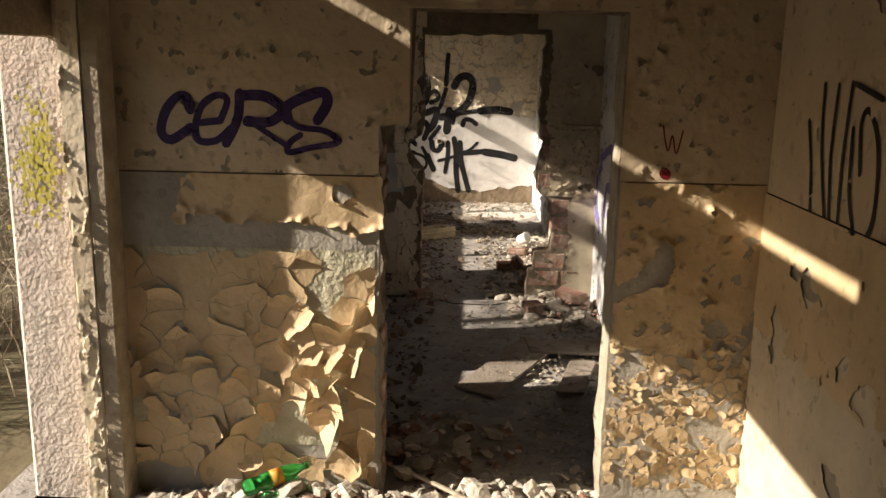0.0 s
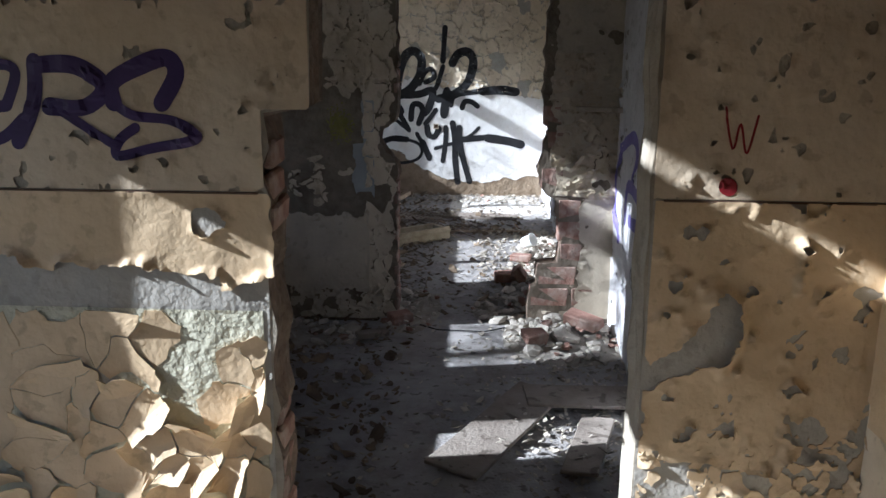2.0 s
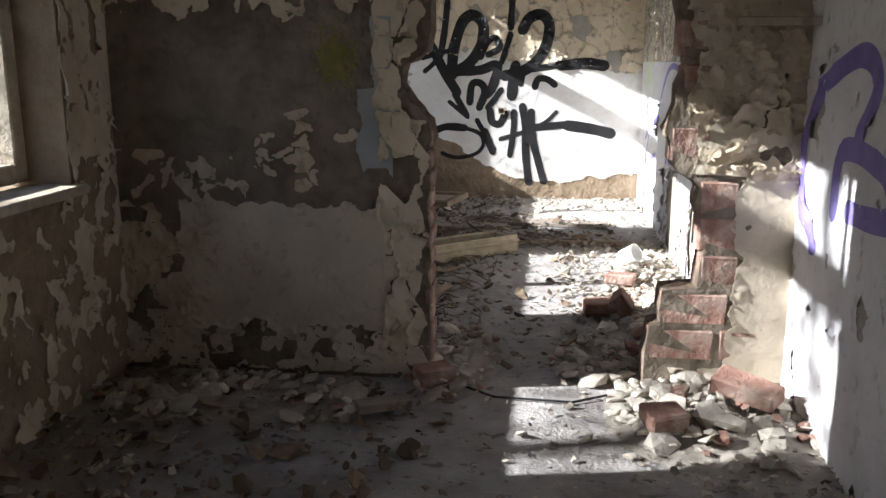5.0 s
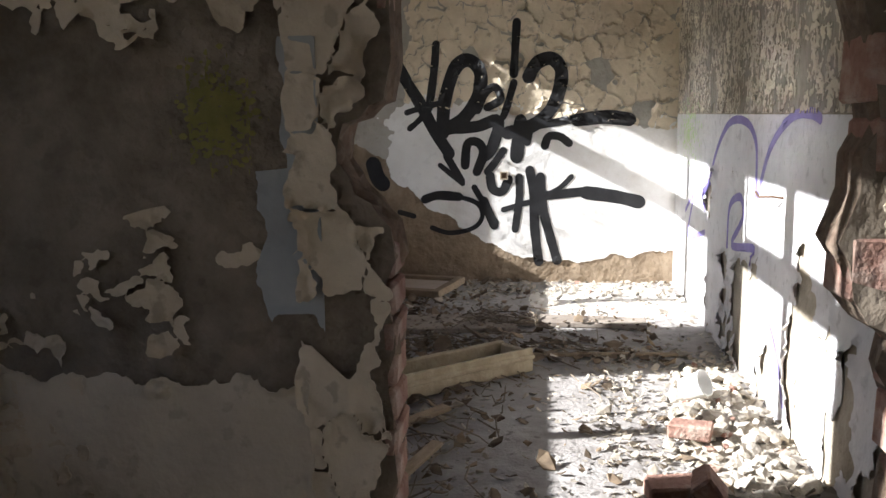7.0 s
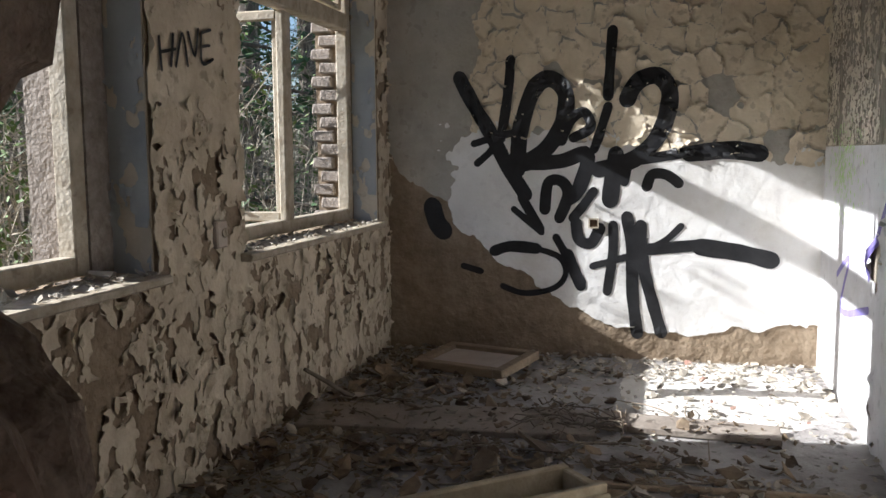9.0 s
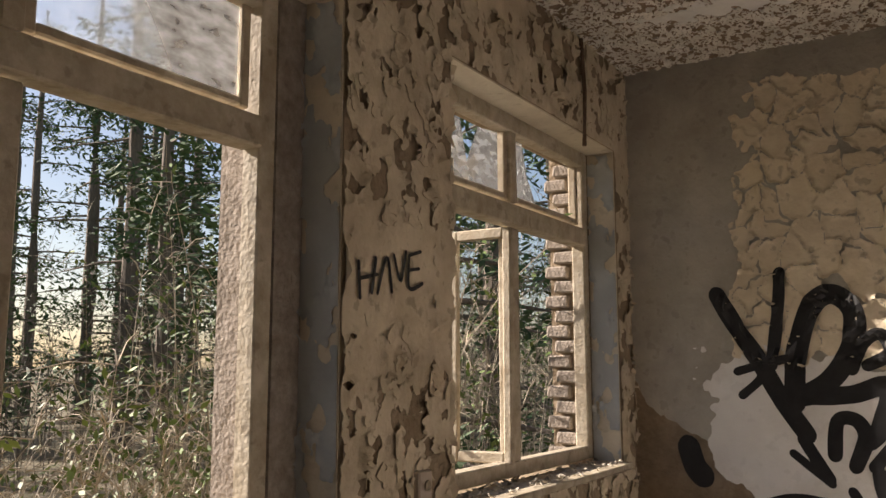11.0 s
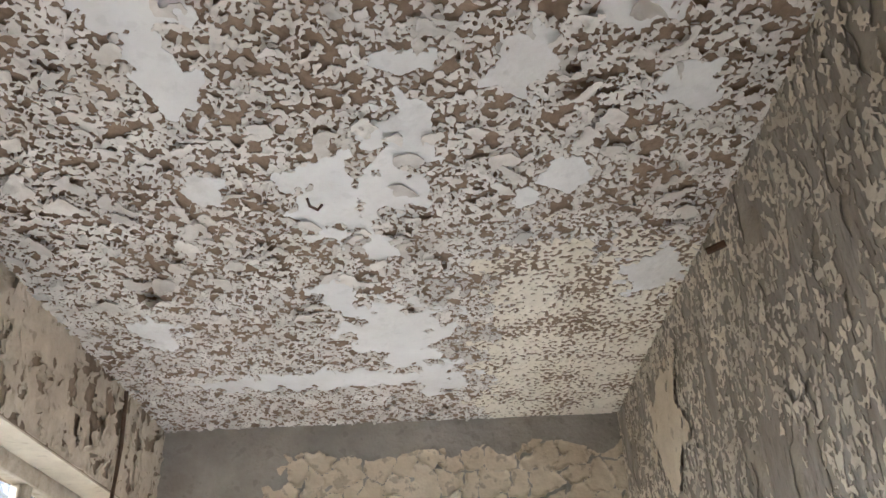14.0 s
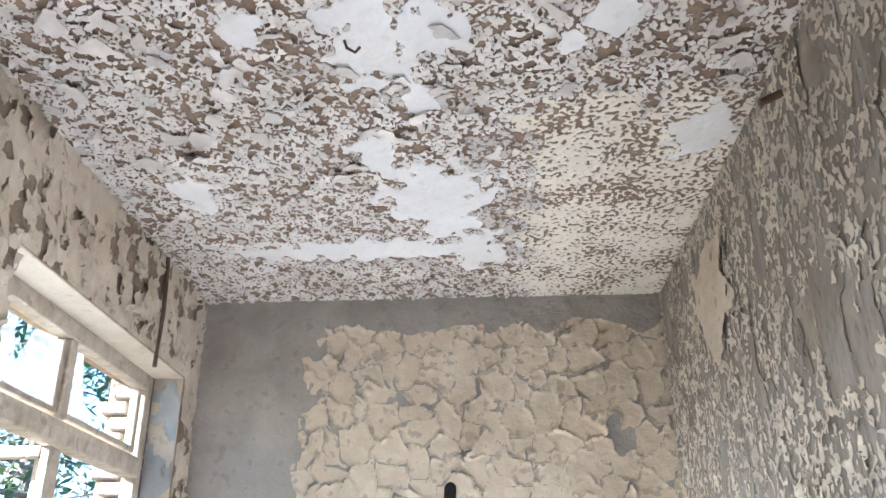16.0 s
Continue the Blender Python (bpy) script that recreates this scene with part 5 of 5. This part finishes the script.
def twigs(name, n, x0, x1, y0, y1, label, seed, length=0.3, z=0.01):
    rng = random.Random(seed)
    bm = bmesh.new()
    for _ in range(n):
        x, y, a = rng.uniform(x0, x1), rng.uniform(y0, y1), rng.uniform(0, 2 * math.pi)
        ln, pts = length * rng.uniform(0.3, 1.5), []
        for k in range(5):
            pts.append((x, y, z + rng.uniform(0, 0.035)))
            a += rng.uniform(-0.4, 0.4)
            x, y = min(max(x + math.cos(a) * ln / 4, x0), x1), y + math.sin(a) * ln / 4
        tube(bm, pts, [0.004, 0.0038, 0.0033, 0.0027, 0.002], 4)
    return tagged(part(name, bm, M_TWIG), label, "twigs", kind="stuff")


twigs("dry_twigs", 110, -0.6, 1.1, 9.6, 10.9, "tangle of dry twigs on the floor", 91)
twigs("dry_twigs", 150, -0.7, 0.62, 7.8, 9.6, "dark twigs on the floor under the windows", 92)
twigs("dry_twigs", 40, 0.25, 0.75, 10.6, 10.95, "small nest of twigs on the board", 93, 0.2, 0.035)


# ---- boards and loose things ----
def plank(name, x, y, z, rz, lx, ly, lz, material, label, rx=0, ry=0, category="board"):
    bm = bmesh.new()
    box(bm, -lx / 2, lx / 2, -ly / 2, ly / 2, 0, lz, bevel=0.004)
    bmesh.ops.subdivide_edges(bm, edges=[e for e in bm.edges if e.calc_length() > lx * 0.8], cuts=6)
    for v in bm.verts:
        v.co.y += 0.006 * noise.noise(v.co * 5 + Vector((x, y, 0)))
        v.co.z += 0.004 * noise.noise(v.co * 4 + Vector((y, x, 3)))
    ob = part(name, bm, material)
    ob.matrix_world = pose(x, y, z, rx, ry, rz)
    return tagged(ob, label, category)


plank("floor_board", -0.05, 10.64, 0.004, 7, 1.35, 0.36, 0.03, M_SLAB, "wide dusty board lying flat on the floor")
plank("floor_board", 1.02, 10.78, 0.004, -4, 0.78, 0.2, 0.03, M_SLAB, "pale dusty board lying in the sunlight")
plank("thin_batten", 0.9, 10.05, 0.006, 4, 1.2, 0.03, 0.02, M_WOOD, "long thin batten lying across the floor")
plank("fallen_board", 1.12, 5.72, 0.03, 62, 0.95, 0.26, 0.02, M_SLAB, "warped dusty board on the middle room floor", 3, -2)
plank("fallen_board", 1.52, 5.55, 0.03, 75, 0.62, 0.16, 0.02, M_SLAB, "narrow dusty board beside the wall", -3, 2)
plank("fallen_board", 1.55, 6.05, 0.045, 5, 0.6, 0.24, 0.02, M_SLAB, "short dusty board lying over rubble", 2, 2)
plank("split_lath", 0.1, 8.75, 0.02, 50, 0.9, 0.06, 0.02, M_WOOD, "dark split lath among twigs on the floor", 0, -2)
plank("split_lath", 0.3, 8.4, 0.03, 75, 0.7, 0.05, 0.018, M_WOOD, "short dark lath lying on dead leaves", 4, 2)
plank("split_lath", -0.2, 9.15, 0.02, 20, 0.8, 0.05, 0.02, M_WOOD, "dark lath under the windows", 0, 2)
plank("timber_offcut", 0.36, 6.95, 0.03, 25, 0.2, 0.07, 0.035, M_SLAB, "short grey timber offcut on plaster bits")
plank("white_batten", 0.74, 4.03, 0.085, -38, 0.36, 0.022, 0.014, M_FRAME, "white-painted batten on the rubble", 0, 3)
plank("wall_batten", 1.72, 7.25, 1.395, -6, 0.28, 0.03, 0.03, M_FRAME, "pale wooden batten wedged at the wall corner")

trough = empty("wooden_casing", (0.25, 9.5, 0.0), 42)
tagged(trough, "long weathered cream timber casing lying on the floor", "timber casing")
for nm, a in (("side", (-0.55, 0.55, -0.13, -0.095, 0.005, 0.125)), ("side", (-0.55, 0.55, 0.095, 0.13, 0.005, 0.115)), ("base", (-0.55, 0.55, -0.095, 0.095, 0.005, 0.03)), ("end_piece", (0.515, 0.55, -0.095, 0.095, 0.03, 0.11)),
              ("moulding", (-0.55, 0.55, -0.148, -0.13, 0.07, 0.095))):
    bm = bmesh.new()
    box(bm, *a, bevel=0.005, wobble=0.004)
    part(nm, bm, M_OLDCREAM, trough)

door = empty("cabinet_door", (-0.14, 11.65, 0.015), -22)
tagged(door, "framed wooden cabinet door lying flat on the debris", "cabinet door")
for nm, a, m in (("stile", (-0.31, -0.25, -0.2, 0.2, 0, 0.05), M_WOOD), ("stile", (0.25, 0.31, -0.2, 0.2, 0, 0.05), M_WOOD), ("rail", (-0.25, 0.25, -0.2, -0.15, 0, 0.05), M_WOOD),
                 ("rail", (-0.25, 0.25, 0.15, 0.2, 0, 0.05), M_WOOD), ("panel", (-0.25, 0.25, -0.15, 0.15, 0.012, 0.026), M_PANELFACE)):
    bm = bmesh.new()
    box(bm, *a, bevel=0.004)
    part(nm, bm, m, door)
door.matrix_world = door.matrix_world @ pose(0, 0, 0.02, 5, -2, 0)


def lathe(profile, sides=20):
    bm = bmesh.new()
    rings = [[bm.verts.new((r * math.cos(2 * math.pi * k / sides), r * math.sin(2 * math.pi * k / sides), z)) for k in range(sides)] for r, z in profile]
    for a, b in zip(rings, rings[1:]):
        for k in range(sides):
            bm.faces.new((a[k], a[(k + 1) % sides], b[(k + 1) % sides], b[k]))
    bm.faces.new(rings[0][::-1])
    bm.faces.new(rings[-1])
    for f in bm.faces:
        f.smooth = True
    return bm


bottle = empty("plastic_bottle")
tagged(bottle, "crumpled green plastic bottle lying on plaster rubble", "bottle")
part("bottle_body", lathe([(0.028, 0), (0.034, 0.01), (0.036, 0.05), (0.032, 0.07), (0.036, 0.10), (0.036, 0.18), (0.03, 0.22), (0.016, 0.255), (0.013, 0.275)]), M_BOTTLE, bottle)
part("label", lathe([(0.0368, 0.12), (0.0368, 0.17)]), M_LABEL, bottle, "torn red and yellow label")
part("cap", lathe([(0.0145, 0.272), (0.0145, 0.29), (0.012, 0.292)]), M_BOTTLE, bottle)
bottle.matrix_world = look((-0.08, 3.86, 0.145), (0.13, 3.99, 0.185)) @ pose(0, 0, 0, 180, 0, 0)
cup = empty("plastic_tub", (1.44, 9.28, 0.105), 20)
tagged(cup, "crushed white plastic tub lying on the rubble", "tub")
part("tub_body", lathe([(0.045, -0.05), (0.05, -0.045), (0.056, 0.05), (0.06, 0.052), (0.06, 0.058), (0.053, 0.057), (0.043, -0.042)]), M_PLASTIC, cup)
cup.matrix_world = cup.matrix_world @ pose(0, 0, 0, 62, 10, 30)

flask = empty("plastic_flask", (-0.90, 8.87, 0.829))
tagged(flask, "squat clear plastic flask with yellow cap on window sill", "bottle")
part("flask_body", lathe([(0.034, 0), (0.044, 0.006), (0.047, 0.028), (0.038, 0.05), (0.018, 0.068), (0.0145, 0.074)]), M_GLASS, flask)
part("cap", lathe([(0.0165, 0.072), (0.0175, 0.075), (0.0175, 0.094), (0.0155, 0.097)]), M_YELLOW, flask, "bright yellow screw cap")
plate = empty("switch_box", (XL + 0.012, 9.96, 0.93))
tagged(plate, "broken brown electrical switch box on the window pier", "switch")
part("plate", boxes([(-0.012, 0.016, -0.04, 0.04, -0.055, 0.055)], bevel=0.006), M_PANELFACE, plate)
ring = lathe([(0.018, 0), (0.02, 0.006), (0.014, 0.007), (0.013, 0.002)], 16)
bmesh.ops.transform(ring, matrix=pose(0.0155, 0.008, 0.005, 0, 90, 0), verts=ring.verts)
part("socket_ring", ring, M_FRAME, plate, "pale ring round a dark hole")
bm = bmesh.new()
tube(bm, [(-0.765, 10.66, 0.21), (-0.70, 10.78, 0.12), (-0.64, 10.87, 0.04), (-0.60, 10.93, 0.012)], [0.009, 0.012, 0.013, 0.011], 7)
tagged(part("leaning_stick", bm, M_TWIG), "dark broken stick leaning against the flaking wall", "stick")

# wall box, pipe stub, wire and hooks
sock = empty("socket_box", (0.485, YF - 0.012, 0.82))
tagged(sock, "small open electrical socket box in the far wall", "socket")
bm = boxes([(-0.03, 0.03, -0.012, 0.012, 0.022, 0.03), (-0.03, 0.03, -0.012, 0.012, -0.03, -0.022), (-0.03, -0.022, -0.012, 0.012, -0.022, 0.022), (0.022, 0.03, -0.012, 0.012, -0.022, 0.022)])
part("box_rim", bm, M_FRAME, sock)
part("box_back", boxes([(-0.022, 0.022, 0.004, 0.012, -0.022, 0.022)]), M_IRON, sock)
bm = bmesh.new()
tube(bm, [(XR - 0.005, 9.2, 0.93), (XR - 0.05, 9.21, 0.935), (XR - 0.09, 9.25, 0.93), (XR - 0.1, 9.27, 0.95)], [0.006] * 4, 6)
tagged(part("wall_hook", bm, M_IRON), "bent rusty hook sticking out of the wall", "hook")
bm = bmesh.new()
tube(bm, [(XL + 0.02, 11.42, 2.98), (XL + 0.03, 11.43, 2.7), (XL + 0.025, 11.42, 2.42)], [0.011] * 3, 8)
tagged(part("cable_pipe", bm, M_IRON), "thin dark conduit hanging above the window", "conduit")
bm = bmesh.new()
tube(bm, [(XR - 0.01, 9.95, 2.86), (XR - 0.07, 9.98, 2.845)], [0.014, 0.013], 8)
tagged(part("pipe_stub", bm, M_IRON), "short rusty pipe stub near the ceiling", "pipe")
bm = bmesh.new()
tube(bm, [(0.35, 9.78, 2.995), (0.36, 9.78, 2.965), (0.385, 9.79, 2.955), (0.40, 9.79, 2.975)], [0.005] * 4, 6)
tagged(part("ceiling_hook", bm, M_IRON), "small iron hook in the ceiling", "hook")
bm = bmesh.new()
tube(bm, [(0.5, 7.35, 0.012), (0.75, 7.16, 0.01), (1.05, 7.14, 0.01), (1.3, 7.28, 0.02)], [0.005] * 4, 5)
tagged(part("floor_cable", bm, M_BLACK), "black cable lying across the floor of the opening", "cable")

# ---- outside ----
def tree(x, y, height, r, seed, crown=True):
    rng = random.Random(seed)
    root = empty("conifer_tree", (x, y, -0.06))
    tagged(root, "tall dark conifer with bare lower branches", "tree", "trees outside")
    bm = bmesh.new()
    pts = [(0.15 * math.sin(k * 0.8 + seed) * k / 6, 0.1 * math.cos(k + seed) * k / 6, height * k / 8) for k in range(9)]
    tube(bm, pts, [r * (1 - 0.1 * k) for k in range(9)], 10)
    tips = []
    for k in range(34):
        z = height * rng.uniform(0.06, 0.97)
        a, ln = rng.uniform(0, 2 * math.pi), rng.uniform(0.5, 1.0) * (0.5 + (height - z) * 0.22)
        p = [(math.cos(a) * ln * f, math.sin(a) * ln * f, z - 0.1 * ln * f * f + 0.05 * rng.random()) for f in (0, 0.35, 0.7, 1)]
        tube(bm, p, [r * 0.16, r * 0.12, r * 0.08, r * 0.03], 5)
        tips.append((p, ln))
    part("trunk", bm, M_BARK, root)
    verts, faces = [], []
    for p, ln in tips:
        for _ in range(70):
            f = rng.uniform(0.2, 1.05)
            c = Vector(p[0]).lerp(Vector(p[3]), f) + Vector((rng.gauss(0, 0.16), rng.gauss(0, 0.16), rng.gauss(-0.05, 0.12)))
            d = Vector((rng.uniform(-1, 1), rng.uniform(-1, 1), rng.uniform(-0.8, 0.4))).normalized()
            s = d.orthogonal().normalized() * rng.uniform(0.015, 0.035)
            L = d * rng.uniform(0.10, 0.22)
            b = len(verts)
            verts += [tuple(c - s * 0.4), tuple(c + L * 0.5 - s), tuple(c + L), tuple(c + L * 0.5 + s)]
            faces.append((b, b + 1, b + 2, b + 3))
    raw("crown", verts, faces, M_LEAF, root)
    return root


# the tree at (-8, 4.9) is unseen, added to dapple the middle room's sun
for i, (x, y, h, r) in enumerate(((-4.6, 17.5, 9, 0.20), (-5.5, 21.5, 10, 0.17), (-8, 19, 11, 0.2), (-7, 25, 11, 0.22), (-10, 23, 12, 0.2), (-4.0, 24, 10, 0.2), (-12, 17.5, 11, 0.2),
                                  (-6.2, 15.2, 8, 0.12), (-8, 4.9, 8, 0.12), (-9, 30, 13, 0.25), (-14, 27, 13, 0.25), (-3.6, 14.3, 9, 0.24), (-18, 21, 12, 0.22), (-16, 33, 14, 0.3), (-9, 15.8, 8, 0.15), (-13, 19.5, 10, 0.2), (-17, 21.5, 11, 0.2), (-15, 24.5, 11, 0.2), (-20, 24.5, 12, 0.2), (-22, 22, 12, 0.2), (-26, 28, 13, 0.2), (-11, 20.5, 9, 0.15), (-22, 28, 14, 0.3), (-11, 36, 14, 0.3), (-24, 38, 15, 0.3), (-6, 33, 13, 0.28), (-3, 30, 12, 0.28), (-28, 25, 14, 0.3), (-20, 45, 16, 0.3), (-30, 33, 15, 0.3))):
    tree(x, y, h, r, 200 + i)


for i in range(16):
    tree(-14.5 - 2.1 * (i % 5) - 0.7 * math.sin(i * 2.3), 5.5 + 1.05 * i, 6.0 + 0.8 * math.sin(i * 1.7), 0.14, 260 + i)


def thicket(name, n, x0, x1, y0, y1, hgt, material, label, seed, leaves=None):
    rng = random.Random(seed)
    bm = bmesh.new()
    lv, lf = [], []
    for _ in range(n):
        x, y, z, a = rng.uniform(x0, x1), rng.uniform(y0, y1), -0.06, rng.uniform(0, 6.28)
        h, pts = hgt * rng.uniform(0.4, 1.1), []
        lean = rng.uniform(0.05, 0.5)
        for k in range(6):
            pts.append((x, y, z))
            x += math.cos(a) * lean * h / 5 * (0.4 + k * 0.3)
            y += math.sin(a) * lean * h / 5 * (0.4 + k * 0.3)
            z += h / 5 * (1.1 - k * 0.16 * lean * 2)
        w = rng.uniform(0.003, 0.009)
        tube(bm, pts, [w * (1 - 0.15 * k) for k in range(6)], 3)
        for k in range(2, 6):
            for _ in range(3):
                p = Vector(pts[k])
                q = p + Vector((rng.uniform(-1, 1), rng.uniform(-1, 1), rng.uniform(-0.2, 0.8))) * 0.3
                tube(bm, [p, (p + q) / 2 + Vector((0, 0, 0.03)), q], [w * 0.5, w * 0.4, w * 0.2], 3)
                if leaves and rng.random() < 0.3:
                    for _ in range(3):
                        c = p.lerp(q, rng.random()) + Vector((rng.gauss(0, 0.04), rng.gauss(0, 0.04), rng.gauss(0, 0.04)))
                        d, e = Vector((rng.uniform(-1, 1), rng.uniform(-1, 1), rng.uniform(-1, 1))).normalized() * 0.035, 0
                        e = d.orthogonal().normalized() * 0.014
                        b = len(lv)
                        lv += [tuple(c - d), tuple(c - e), tuple(c + d), tuple(c + e)]
                        lf.append((b, b + 1, b + 2, b + 3))
    tagged(part(name, bm, material), label, "bushes", kind="stuff")
    if leaves and lv:
        tagged(raw("bush_leaves", lv, lf, leaves), "small green leaves among the dry stems", "leaves", kind="stuff")


thicket("dry_thicket", 320, -5.5, -2.0, 11.5, 17.0, 2.6, M_BRAMBLE, "thicket of pale dry bramble stems outside", 301, M_IVY)
thicket("dry_thicket", 260, -8.5, -4.0, 15.0, 24.0, 4.0, M_BRAMBLE, "tall tangle of bare shrubs beyond the windows", 302, M_IVY)
thicket("dry_thicket", 130, -3.4, -1.7, 4.6, 8.0, 1.3, M_BRAMBLE, "dry stems beside the doorway", 303)
thicket("dry_thicket", 300, -16.0, -5.0, 20.0, 34.0, 6.0, M_BARK, "dark dense undergrowth at the edge of the wood", 304, M_LEAF)
litter("board_chips", 70, 0.95, 1.8, 5.3, 6.3, 0.013, M_CHIP, "paint chips lying over the fallen boards", lambda x, y: 0.3 + 0.7 * max(0, fbm(x, y, 4, 4)), 87, z=0.05)
litter("board_leaves", 170, -0.6, 1.4, 10.3, 10.95, 0.014, M_LEAFLITTER, "leaf litter over the flat boards", lambda x, y: 0.5, 88, z=0.034)
thicket("low_thicket", 240, -5.2, -2.2, 8.0, 12.5, 1.25, M_BRAMBLE, "low dry brambles outside the windows", 305, M_IVY)
thicket("hedge", 260, -13.5, -8.0, 9.0, 17.0, 2.8, M_BARK, "dark brushwood at the foot of the trees", 306, M_LEAF)
